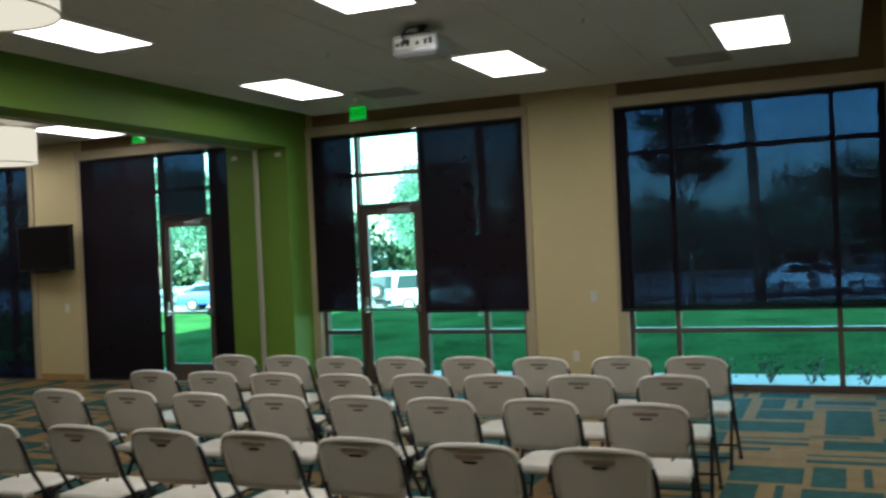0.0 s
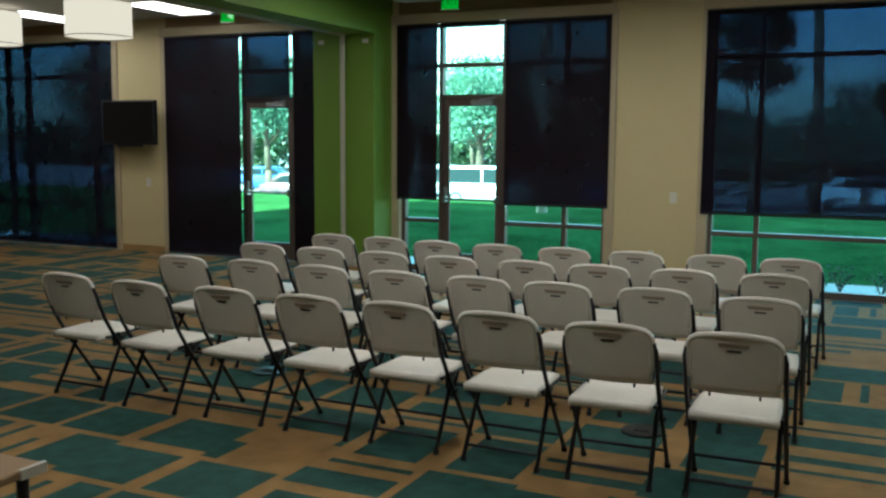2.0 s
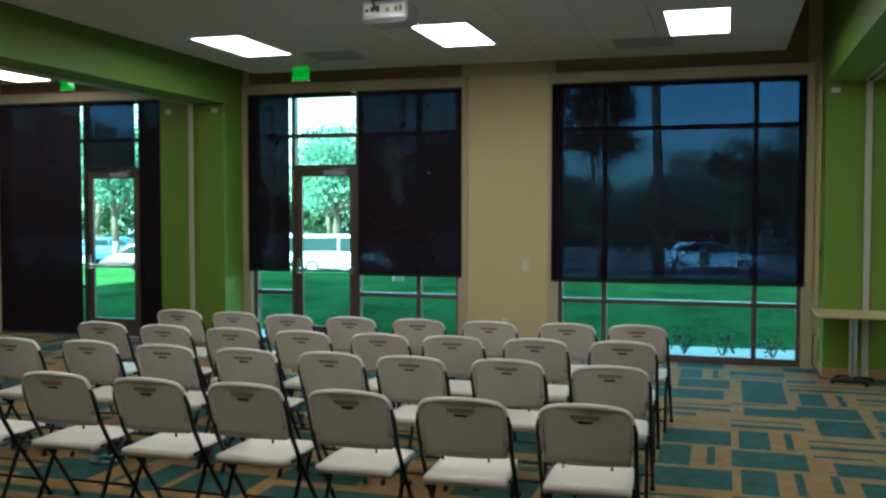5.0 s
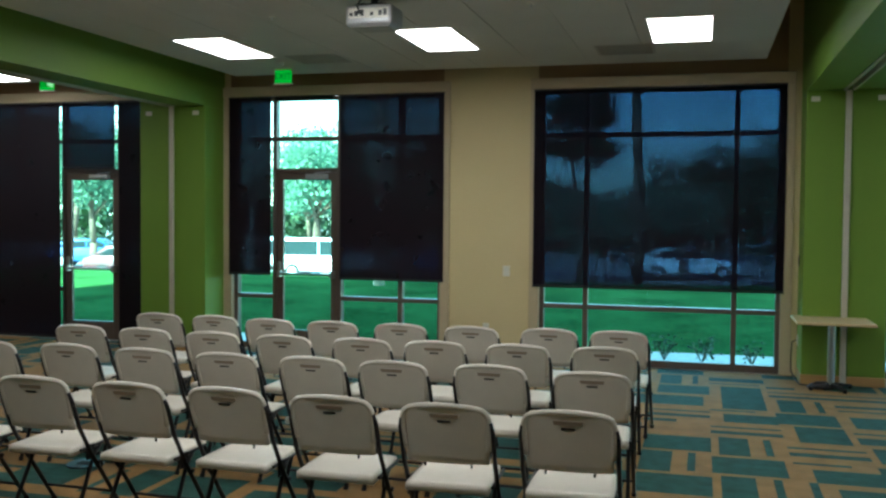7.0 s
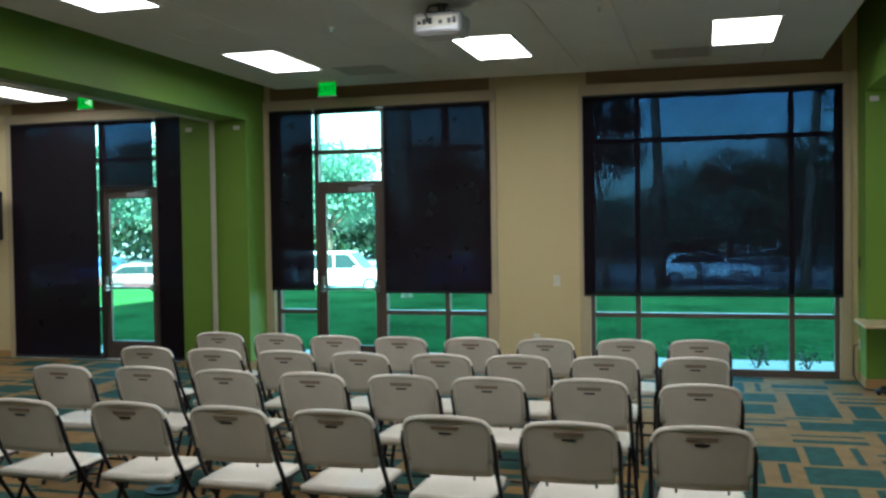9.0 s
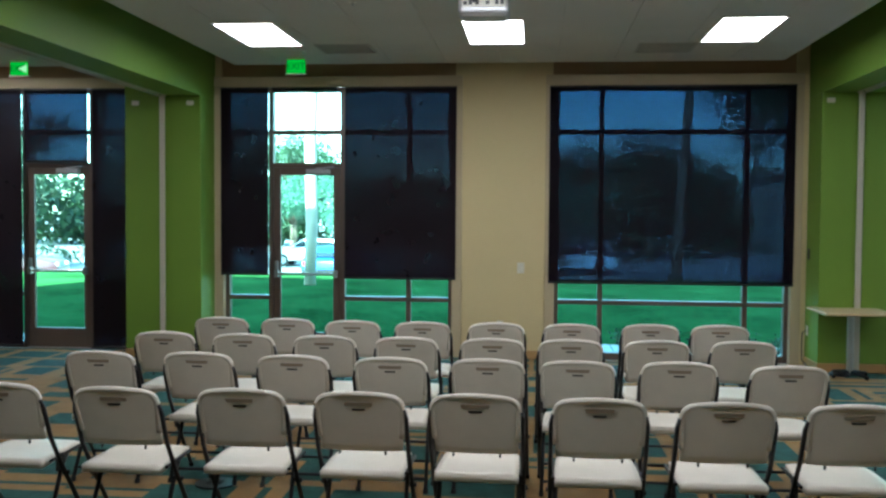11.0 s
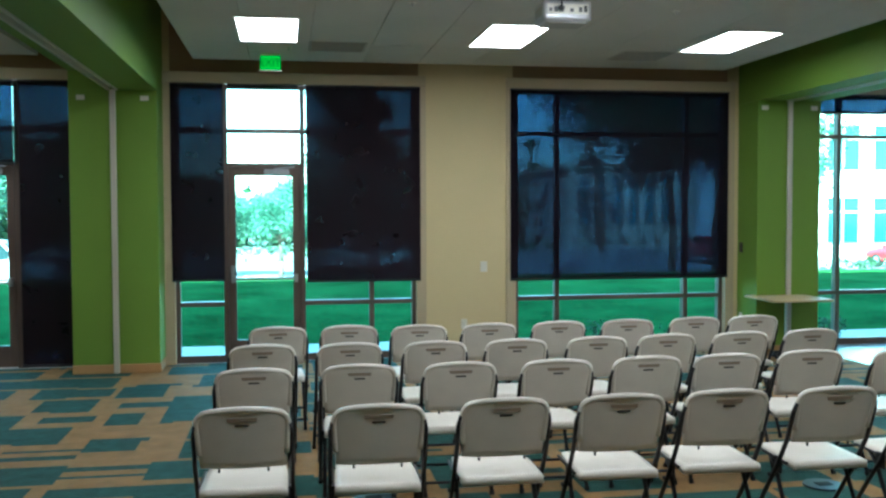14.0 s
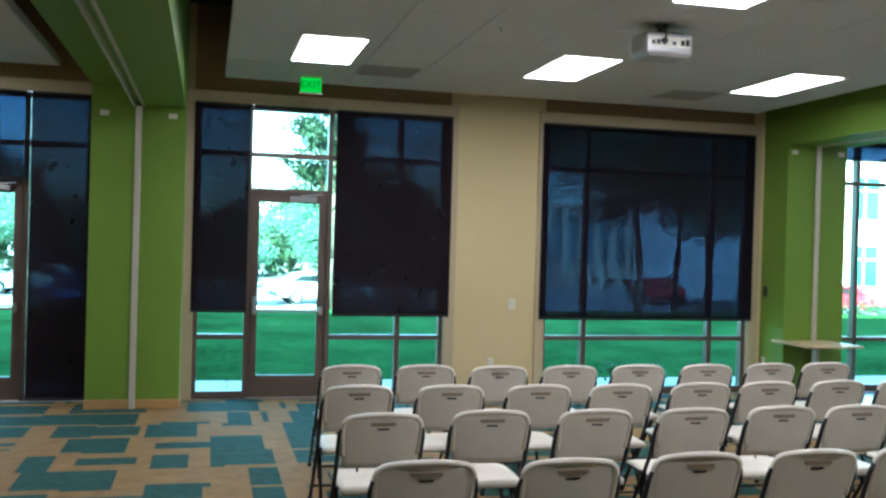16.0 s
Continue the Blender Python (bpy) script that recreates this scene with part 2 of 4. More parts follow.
# carpet: tan tiles printed with teal blocks and bars, laid in a mixed order
CELL, TILE_X, TILE_Y = 10, 0.575, 0.60
DESIGNS = {
    "block_bar": [(1, 0, 4, 10), (7, 1, 1, 9)],
    "wide": [(0, 1, 9, 8)],
    "bars": [(0, 2, 10, 2), (0, 6, 10, 1)],
    "step": [(2, 0, 8, 6), (0, 8, 7, 1)],
    "blank": [(0, 8, 5, 2)],
    "tall": [(2, 0, 7, 10)],
    "right_half": [(4, 1, 6, 9)],
    "right_edge": [(7, 1, 3, 9)],
    "left_wide": [(0, 1, 7, 9)],
    "left_half": [(0, 0, 6, 10)],
    "full": [(0, 1, 10, 9)],
    "split": [(0, 2, 7, 7), (8, 0, 2, 10)],
    "low_bar": [(0, 0, 8, 2)],
    "bar_edge": [(0, 2, 8, 4), (8, 0, 2, 10)],
    "block_edge": [(0, 0, 5, 8), (8, 0, 2, 10)],
    "block_mid": [(3, 0, 4, 9)],
    "mid_bar": [(0, 3, 8, 4)],
    "high": [(0, 5, 7, 5)],
}
KNOWN = {(1, 0): "block_bar", (0, 1): "block_bar", (1, 1): "wide", (2, 1): "step", (1, 2): "block_bar", (2, 2): "bars", (0, 3): "blank", (1, 3): "bars",
         (2, 3): "tall", (0, 4): "bars", (1, 4): "step", (0, 5): "wide", (1, 5): "tall", (2, 5): "block_bar", (1, 6): "tall", (2, 6): "bars", (3, 6): "bars", (0, 7): "block_bar"}
# the open carpet west of the chairs
KNOWN.update({(-12, 7): "right_half", (-11, 7): "left_wide", (-10, 7): "right_half", (-9, 7): "left_wide", (-12, 6): "full", (-11, 6): "left_half",
              (-10, 6): "low_bar", (-9, 6): "block_bar", (-12, 5): "right_half", (-11, 5): "split", (-10, 5): "left_half", (-9, 5): "blank",
              (-12, 4): "right_edge", (-11, 4): "left_half", (-10, 4): "bar_edge", (-9, 4): "left_half", (-8, 5): "left_half", (-8, 4): "left_half"})
KNOWN.update({(-12, 3): "block_mid", (-11, 3): "mid_bar", (-10, 3): "block_edge", (-9, 3): "left_wide", (-12, 2): "right_half", (-11, 2): "left_half",
              (-10, 2): "low_bar", (-9, 2): "block_mid", (-10, 1): "high", (-9, 1): "block_mid"})


def carpet(x0, x1, y0, y1):
    order = random.Random(12)
    names = ["block_bar", "wide", "bars", "step", "blank", "tall", "wide"]
    ia, ib = math.floor((x0 + 1.15) / TILE_X), math.ceil((x1 + 1.15) / TILE_X)
    ja, jb = math.floor((y0 - 6.1) / TILE_Y), math.ceil((y1 - 6.1) / TILE_Y)
    nx, ny = (ib - ia) * CELL, (jb - ja) * CELL
    teal = np.zeros((ny, nx), dtype=int)
    for j in range(ja, jb):
        for i in range(ia, ib):
            name = KNOWN.get((i, j)) or order.choice(names)
            tile = np.zeros((CELL, CELL), dtype=int)
            for bx, by, bw, bh in DESIGNS[name]:
                tile[by:by + bh, bx:bx + bw] = 1
            if (i, j) not in KNOWN:
                if name in ("block_bar", "step", "blank") and order.random() < 0.45:
                    tile = tile.T
                if order.random() < 0.5:
                    tile = tile[:, ::-1]
                if order.random() < 0.5:
                    tile = tile[::-1, :]
            teal[(j - ja) * CELL:(j - ja + 1) * CELL, (i - ia) * CELL:(i - ia + 1) * CELL] = tile
    east = round((-3.4 + 1.15) / TILE_X - ia) * CELL
    teal[:, east:] = np.roll(teal[:, east:], (-3, 1), axis=(0, 1))  # this half is laid a little out of step
    xs = [min(max(-1.15 + (ia + k / CELL) * TILE_X, x0), x1) for k in range(nx + 1)]
    ys = [min(max(6.1 + (ja + k / CELL) * TILE_Y, y0), y1) for k in range(ny + 1)]
    verts = [(x, y, 0) for y in ys for x in xs]
    faces = [(j * (nx + 1) + i, j * (nx + 1) + i + 1, (j + 1) * (nx + 1) + i + 1, (j + 1) * (nx + 1) + i) for j in range(ny) for i in range(nx)]
    me = bpy.data.meshes.new("floor")
    me.from_pydata(verts, [], faces)
    me.materials.append(M_TAN)
    me.materials.append(M_TEAL)
    me.polygons.foreach_set("material_index", teal.ravel().tolist())
    return tagged(new("floor", me), "tan carpet printed with teal rectangles and stripes", "carpet", kind="structure")


carpet(X0, 1.30, Y0, FACE)
setting("floor_slab", box(X0 - 0.3, X1 + 0.3, Y0 - 0.3, BACK, -0.3, -0.012), M_CONC, "concrete slab under the floor coverings", "floor")
setting("floor_vinyl", box(1.305, X1, Y0, FACE, -0.01, 0.002), M_VINYL, "pale smooth vinyl floor beside the carpet", "floor")

# window wall: piers, headers above the openings
edges = [X0] + [v for s in SPANS for v in s] + [X1]
for i in range(0, len(edges), 2):
    setting("wall_north_pier", box(edges[i], edges[i + 1], FACE, BACK, -0.05, DECK), M_BEIGE, "beige painted wall pier between the windows", "wall")
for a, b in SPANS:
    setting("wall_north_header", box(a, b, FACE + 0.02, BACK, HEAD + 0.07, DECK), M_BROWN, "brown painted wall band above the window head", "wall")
    setting("trim_head", box(a - 0.085, b + 0.085, FACE - 0.05, FACE + 0.02, HEAD - 0.005, HEAD + 0.125, 0.006), M_TRIM, "tan painted window head trim", "trim")
    for x in (a, b):
        setting("trim_side", box(x - (0.085 if x == a else 0.035), x + (0.035 if x == a else 0.085), FACE - 0.035, FACE + 0.06, 0, HEAD - 0.008, 0.004), M_TRIM, "tan painted window side trim", "trim")
setting("wall_west", box(X0 - 0.25, X0, Y0, BACK, -0.05, DECK), M_BEIGE, "beige painted end wall", "wall")
setting("wall_east", box(X1, X1 + 0.25, Y0, BACK, -0.05, DECK), M_BEIGE, "beige painted end wall", "wall")
setting("wall_south", box(X0 - 0.25, X1 + 0.25, Y0 - 0.25, Y0, -0.05, DECK), M_BEIGE, "beige painted back wall", "wall")
# unseen upper wall, added so its shadow covers the walk and lawn
setting("wall_shade_caster", box(X0 - 0.25, X1 + 0.25, FACE + 0.05, BACK, DECK + 0.2, 9.0), M_BEIGE, "unseen wall added above the window wall to shade the lawn", "wall")
setting("ceiling_deck", box(X0 - 0.25, X1 + 0.25, Y0 - 0.25, BACK, DECK, DECK + 0.2), M_DECK, "dark deck above the hung ceiling", "ceiling")


CZ = 3.53
LAMPS_X = (-5.50, -3.17, -0.84)
# the 2.5 row is unseen: it continues the grid, added to brighten the front chairs
LAMPS_Y = (8.78, 5.62, 2.5)
# the last lamp here is unseen, added to brighten the left bay wall
LEFT_LAMPS = [(-9.5, 9.82), (-11.8, 9.82), (-11.6, 6.5)]
RIGHT_LAMPS = [(3.2, 8.66), (3.2, 5.58)]


def ceiling_cloud(x0, x1, y0, y1):
    """Hung ceiling of rectangular panels with thin open joints."""
    bm = bmesh.new()
    nx, ny = round((x1 - x0) / 0.61), round((y1 - y0) / 1.22)
    w, d = (x1 - x0) / nx, (y1 - y0) / ny
    for i in range(nx):
        for j in range(ny):
            box(x0 + i * w + 0.003, x0 + (i + 1) * w - 0.003, y0 + j * d + 0.003, y0 + (j + 1) * d - 0.003, CZ, CZ + 0.02, 0, bm)
    box(x0, x1, y0, y1, CZ + 0.021, CZ + 0.08, 0, bm)
    return setting("ceiling", bm, M_CEIL, "grey hung ceiling of large acoustic panels", "ceiling")


ceiling_cloud(-6.37, 0.03, -5.9, 10.66)
ceiling_cloud(-15.9, -8.02, -5.9, 10.66)
ceiling_cloud(1.70, 7.9, -5.9, 10.66)


def column_and_beam(x0, x1, n):
    mid = (x0 + x1) / 2
    setting("column_%d" % n, box(x0, x1, 10.58, FACE - 0.001, 0.10, 3.16, 0.006), M_GREEN, "lime green painted square column against the window wall", "column")
    setting("column_base_%d" % n, box(x0 - 0.008, x1 + 0.008, 10.57, FACE - 0.002, 0, 0.10, 0.004), M_BASE, "tan base around the green column", "baseboard")
    bm = box(x0, mid - 0.06, Y0, FACE - 0.001, 3.36 if n == 1 else 3.16, DECK)
    if n == 1:
        box(x0, mid - 0.06, 10.58, FACE - 0.001, 3.16, 3.36, 0, bm)
    box(mid + 0.06, x1, Y0, FACE - 0.001, 3.16, DECK, 0, bm)
    box(mid - 0.06, mid + 0.06, Y0, FACE - 0.001, 3.20, DECK, 0, bm)
    setting("beam_%d" % n, bm, M_GREEN, "lime green painted ceiling beam with a partition track", "beam")
    for x in (mid - 0.045, mid + 0.045):
        setting("track_%d" % n, box(x - 0.012, x + 0.012, Y0, 10.56, 3.150, 3.20), M_STRIP, "pale metal partition track in the beam", "track")
    setting("jamb_strip_%d" % n, box(mid - 0.032, mid + 0.032, 10.545, 10.578, 0.0, 3.158, 0.008), M_STRIP, "pale vertical partition jamb on the green column", "trim")


column_and_beam(-7.70, -6.76, 1)
column_and_beam(0.44, 1.28, 2)


# ---- windows, doors and shades ----
def window(n, a, b, verts, door=None):
    w = empty("window_%d" % n, pose(0, 0, 0), "tall bronze aluminium framed window with clear panes", "window", kind="structure")
    xs = sorted([a + 0.055] + list(verts) + [b - 0.055])
    levels = [SILL, RAIL, TRANSOM, HEAD - 0.025]
    y0, y1 = GLASS_Y - 0.05, GLASS_Y + 0.06
    for x in xs:
        part("mullion", box(x - 0.028, x + 0.028, y0, y1, 0.0, HEAD, 0.004), M_FRAME, w)
    for xa, xb in zip(xs, xs[1:]):
        isdoor = door and abs(xa - door[0]) < 0.01
        zs = [DOORTOP + 0.03, TRANSOM, HEAD - 0.025] if isdoor else levels
        for z in zs:
            part("rail", box(xa + 0.0285, xb - 0.0285, y0 + 0.004, y1 - 0.004, z - (0.03 if z > 0.1 else 0.06), z + 0.025, 0.003), M_FRAME, w)
        for za, zb in zip(zs, zs[1:]):
            p = part("pane", box(xa + 0.026, xb - 0.026, GLASS_Y - 0.004, GLASS_Y + 0.004, za + 0.02, zb - 0.025), M_GLASS, w)
            p.visible_shadow = False
    return w


def door(n, a, b):
    d = empty("door_%d" % n, pose(0, 0, 0), "closed bronze framed glass door with a push bar", "door", kind="structure")
    x0, x1, y0, y1 = a + 0.034, b - 0.034, GLASS_Y - 0.035, GLASS_Y + 0.015
    top, s = DOORTOP - 0.008, 0.085
    part("stile", box(x0, x0 + s, y0, y1, 0.012, top, 0.004), M_FRAME, d)
    part("stile", box(x1 - s, x1, y0, y1, 0.012, top, 0.004), M_FRAME, d)
    part("top_rail", box(x0 + s, x1 - s, y0 + 0.002, y1 - 0.002, top - 0.09, top), M_FRAME, d)
    part("bottom_rail", box(x0 + s, x1 - s, y0 + 0.002, y1 - 0.002, 0.012, 0.26), M_FRAME, d)
    p = part("pane", box(x0 + s - 0.005, x1 - s + 0.005, GLASS_Y - 0.014, GLASS_Y - 0.006, 0.255, top - 0.085), M_GLASS, d)
    p.visible_shadow = False
    bar = part("push_bar", rod((x0 + 0.03, y0 - 0.07, 1.0), (x1 - 0.03, y0 - 0.07, 1.0), 0.017), M_METAL, d, "brushed metal push bar")
    for x in (x0 + 0.05, x1 - 0.05):
        part("bracket", box(x - 0.022, x + 0.022, y0 - 0.085, y0 + 0.001, 0.955, 1.045, 0.006), M_METAL, bar)
    part("lever", box(x0 + 0.02, x0 + 0.06, y0 - 0.045, y0 + 0.001, 1.05, 1.16, 0.008), M_METAL, d)
    part("closer", box(x1 - 0.42, x1 - 0.12, y0 - 0.07, y0, top - 0.075, top - 0.015, 0.008), M_SILVER, d, "silver door closer")
    part("closer_arm", rod((x1 - 0.30, y0 - 0.05, top - 0.01), (x1 - 0.06, y0 - 0.10, top + 0.012), 0.009), M_SILVER, d)
    for xa, xb in ((a + 0.0285, a + 0.065), (b - 0.065, b - 0.0285)):
        part("door_stop", box(xa, xb, y1 + 0.001, GLASS_Y + 0.055, 0.012, DOORTOP - 0.05), M_FRAME, d)
    part("door_stop", box(a + 0.0285, b - 0.0285, y1 + 0.001, GLASS_Y + 0.055, DOORTOP - 0.049, DOORTOP - 0.0005), M_FRAME, d)
    part("threshold", box(a + 0.03, b - 0.03, y0 - 0.06, y1 + 0.05, 0.0, 0.0115, 0.003), M_METAL, d)
    return d


window(1, *SPANS[0], (-14.2, -13.75, -12.27))
window(2, *SPANS[1], (-10.02, -9.30, -8.40), (-9.30, -8.40))
window(3, *SPANS[2], (-6.06, -5.15, -4.32), (-6.06, -5.15))
window(4, *SPANS[3], (-1.97, -0.25))
window(5, *SPANS[4], (1.90, 3.55))
door(1, -9.30, -8.40)
door(2, -6.06, -5.15)


def shade(a, b, bottom, top=HEAD - 0.006, y=FACE - 0.043, cloth=None):
    s = empty("roller_shade", pose(0, y, 0), SHADE_LABEL, "roller shade", "roller shades at the windows")
    part("cloth", box(a, b, -0.001, 0.001, bottom + 0.02, top - 0.012), cloth or M_SHADE, s)
    part("hem_bar", box(a, b, -0.007, 0.007, bottom, bottom + 0.028, 0.003), M_BLACK, s)
    part("roller", rod((a, 0.0, top - 0.013), (b, 0.0, top - 0.013), 0.012, 14), M_BLACK, s)
    for x in (a + 0.004, b - 0.004):
        part("edge_tape", box(x - 0.004, x + 0.004, -0.0016, 0.0016, bottom + 0.028, top - 0.026), M_BLACK, s)
    return s


SHADE_LABEL = "dark see-through roller shade partly lowered over a window"
shade(-14.89, -11.76, 0.02)
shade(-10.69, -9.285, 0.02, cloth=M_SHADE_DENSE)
shade(-9.25, -8.405, DOORTOP + 0.05)
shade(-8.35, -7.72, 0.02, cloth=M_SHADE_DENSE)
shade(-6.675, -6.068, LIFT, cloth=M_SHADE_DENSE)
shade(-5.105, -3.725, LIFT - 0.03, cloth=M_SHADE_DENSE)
shade(-2.60, 0.285, LIFT - 0.05)
shade(-6.02, -5.20, TRANSOM_LIFT)
shade(1.36, 4.25, 3.05)

# ---- baseboards ----
for a, b in ((X0, SPANS[0][0]), (SPANS[0][1], SPANS[1][0]), (SPANS[2][1], SPANS[3][0]), (SPANS[4][1], X1)):
    setting("baseboard", box(a + 0.05, b - 0.05, FACE - 0.012, FACE - 0.0005, 0, 0.10, 0.003), M_BASE, "tan rubber baseboard along the wall", "baseboard")


# ---- ceiling fittings ----
def ceiling_light(x, y):
    c = empty("ceiling_light", pose(x, y, CZ), "white recessed rectangular ceiling light, switched on", "ceiling light", "ceiling lights")
    bm = bmesh.new()
    for x0, x1, y0, y1 in ((-0.30, -0.275, -0.61, 0.61), (0.275, 0.30, -0.61, 0.61), (-0.275, 0.275, -0.61, -0.585), (-0.275, 0.275, 0.585, 0.61)):
        box(x0, x1, y0, y1, -0.012, -0.001, 0, bm)
    part("frame", bm, M_GRID, c)
    part("diffuser", box(-0.274, 0.274, -0.584, 0.584, -0.008, -0.002), M_LAMP, c, "glowing white diffuser")
    return c


first = ceiling_light(LAMPS_X[0], LAMPS_Y[0])
for x in LAMPS_X:
    for y in LAMPS_Y:
        if (x, y) != (LAMPS_X[0], LAMPS_Y[0]):
            copy_thing(first, pose(x, y, CZ))
for x, y in LEFT_LAMPS + RIGHT_LAMPS:
    copy_thing(first, pose(x, y, CZ))


def vent(x, y, w=0.6, d=0.55):
    v = empty("ceiling_vent", pose(x, y, CZ), "grey slotted air vent in the ceiling", "vent", "ceiling vents")
    part("frame", box(-w / 2, w / 2, -d / 2, d / 2, -0.006, -0.001), M_VENT, v)
    for k in range(8):
        yy = -d / 2 + 0.05 + k * (d - 0.1) / 7
        part("slat", box(-w / 2 + 0.03, w / 2 - 0.03, yy - 0.012, yy + 0.012, -0.016, -0.0062), M_VENT, v)
    return v


v0 = vent(-4.8, 9.62)
copy_thing(v0, pose(-1.42, 9.75, CZ))


def sprinkler(x, y):
    s = empty("sprinkler", pose(x, y, CZ), "small white ceiling sprinkler head", "sprinkler", "ceiling sprinklers")
    part("escutcheon", rod((0, 0, -0.008), (0, 0, -0.001), 0.035, 16), M_IVORY, s)
    part("head", rod((0, 0, -0.035), (0, 0, -0.008), 0.012, 10), M_METAL, s)
    return s


s0 = sprinkler(-4.3, 7.4)
for x, y in ((-2.0, 7.4), (-4.3, 4.2), (-2.0, 4.2), (-5.3, 9.75)):
    copy_thing(s0, pose(x, y, CZ))


def exit_sign(x, y, arrow=False):
    s = empty("exit_sign", pose(x, y, CZ), "green glowing exit sign hanging from the ceiling", "exit sign", "exit signs")
    part("canopy", box(-0.10, 0.10, -0.03, 0.03, -0.022, -0.001, 0.004), M_IVORY, s)
    part("panel", box(-0.108, 0.108, -0.008, 0.008, -0.172, -0.0225, 0.003), M_EXIT, s, "green lit panel")
    cu = bpy.data.curves.new("word", 'FONT')
    cu.body, cu.size, cu.extrude, cu.align_x, cu.align_y = "EXIT", 0.108, 0.001, 'CENTER', 'CENTER'
    tmp = bpy.data.objects.new("word", cu)
    me = bpy.data.meshes.new_from_object(tmp)
    bpy.data.objects.remove(tmp)
    me.materials.clear()
    me.materials.append(M_EXITD)
    w = new("word", me)
    w.parent = s
    w.matrix_basis = pose(0, -0.0105, -0.098, 90, 0, 0)
    if arrow:
        part("arrow", prism([(-0.005, -0.10), (0.10, -0.05), (0.10, -0.15)], 'y', -0.0135, -0.0125), M_EXITW, s, "pale arrow on the sign")
    part("lower_edge", box(-0.125, 0.125, -0.014, 0.014, -0.188, -0.1755, 0.003), M_IVORY, s)
    return s


e1 = exit_sign(-5.50, 10.2)
exit_sign(-8.82, 10.2, True)


def projector(x, y):
    p = empty("projector", pose(x, y, 3.28), "silver projector hanging upside down from a ceiling mount", "projector")
    body = part("body", box(-0.195, 0.195, -0.15, 0.15, 0.0, 0.165, 0.03, None, 3), M_SILVER, p)
    part("lens", rod((0.08, 0.145, 0.075), (0.08, 0.18, 0.075), 0.045, 16), M_BLACK, body)
    part("underside", box(-0.16, 0.16, -0.12, 0.12, -0.008, 0.0005, 0.003), M_VENT, body)
    part("panel", box(-0.165, 0.165, -0.153, -0.1495, 0.055, 0.135, 0.001), M_IVORY, body, "pale connector panel")
    for k, xx in enumerate((-0.14, -0.10, -0.05, 0.03, 0.10, 0.14)):
        part("socket", box(xx - 0.014, xx + 0.014, -0.157, -0.1525, 0.072, 0.10 + 0.011 * (k % 3)), M_BLACK, body)
    part("vent_grille", box(-0.197, -0.194, -0.10, 0.10, 0.05, 0.12), M_VENT, body)
    part("mount_plate", box(-0.10, 0.10, -0.08, 0.08, 0.1655, 0.185, 0.004), M_BLACK, p)
    for xx, yy in ((-0.13, -0.10), (0.13, -0.10), (-0.13, 0.10), (0.13, 0.10)):
        part("mount_arm", rod((xx * 0.5, yy * 0.5, 0.188), (xx, yy, 0.166), 0.011), M_BLACK, p)
    part("pole", rod((0, 0, 0.18), (0, 0, CZ - 3.28 - 0.012), 0.03), M_BLACK, p)
    part("ceiling_plate", rod((0, 0, CZ - 3.28 - 0.012), (0, 0, CZ - 3.28 - 0.001), 0.055, 16), M_BLACK, p)
    part("plug", box(-0.085, -0.035, -0.185, -0.157, 0.085, 0.115, 0.006), M_BLACK, p)
    part("cable", tube([(-0.06, -0.18, 0.10), (-0.07, -0.22, 0.14), (-0.06, -0.14, 0.21), (-0.04, -0.06, 0.235), (-0.04, -0.03, CZ - 3.284)], 0.008, 6), M_BLACK, p)
    return p


projector(-3.17, 6.9)


def drum_pendant(x, y, z, r=0.40, h=0.42):
    d = empty("drum_pendant", pose(x, y, z), "white fabric drum pendant lamp, switched on", "pendant lamp", "drum pendants")
    bm = bmesh.new()
    n = 40
    lo = [bm.verts.new((r * math.cos(k * math.tau / n), r * math.sin(k * math.tau / n), 0)) for k in range(n)]
    hi = [bm.verts.new((r * math.cos(k * math.tau / n), r * math.sin(k * math.tau / n), h)) for k in range(n)]
    for k in range(n):
        bm.faces.new((lo[k], lo[(k + 1) % n], hi[(k + 1) % n], hi[k]))
    part("shade", bm, M_DRUM, d, "white fabric drum shade", True)
    part("diffuser", rod((0, 0, 0.012), (0, 0, 0.02), r - 0.004, n), M_DRUM, d)
    for zz in (0.0, h):
        part("ring", tube([((r + 0.002) * math.cos(k * math.tau / n), (r + 0.002) * math.sin(k * math.tau / n), zz) for k in range(n + 1)], 0.006, 6), M_STRIP, d)
    part("spider", rod((-r, 0, h - 0.01), (r, 0, h - 0.01), 0.006), M_METAL, d)
    part("cord", rod((0, 0, h - 0.01), (0, 0, CZ - z - 0.03), 0.006), M_BLACK, d)
    part("canopy", rod((0, 0, CZ - z - 0.03), (0, 0, CZ - z - 0.001), 0.06, 16), M_METAL, d)
    return d


d0 = drum_pendant(*DRUMS[0])
for q in DRUMS[1:]:
    copy_thing(d0, pose(*q))


# ---- things on the walls ----
def television(x0, x1, z0, z1):
    t = empty("television", pose((x0 + x1) / 2, 10.86, (z0 + z1) / 2), "black flat television on a swivel wall bracket", "television")
    w, h = (x1 - x0) / 2, (z1 - z0) / 2
    part("case", box(-w, w, -0.02, 0.05, -h, h, 0.012, None, 2), M_BLACK, t)
    part("screen", box(-w + 0.03, w - 0.03, -0.023, -0.0195, -h + 0.04, h - 0.03), M_SCREEN, t)
    part("stand_bar", box(-0.25, 0.25, -0.01, 0.03, -h - 0.03, -h + 0.001, 0.004), M_BLACK, t)
    part("arm", box(0.05, 0.13, 0.05, 0.235, -0.05, 0.05, 0.006), M_BLACK, t)
    part("wall_plate", box(-0.05, 0.25, 0.225, 0.239, -0.16, 0.16, 0.004), M_BLACK, t)
    return t


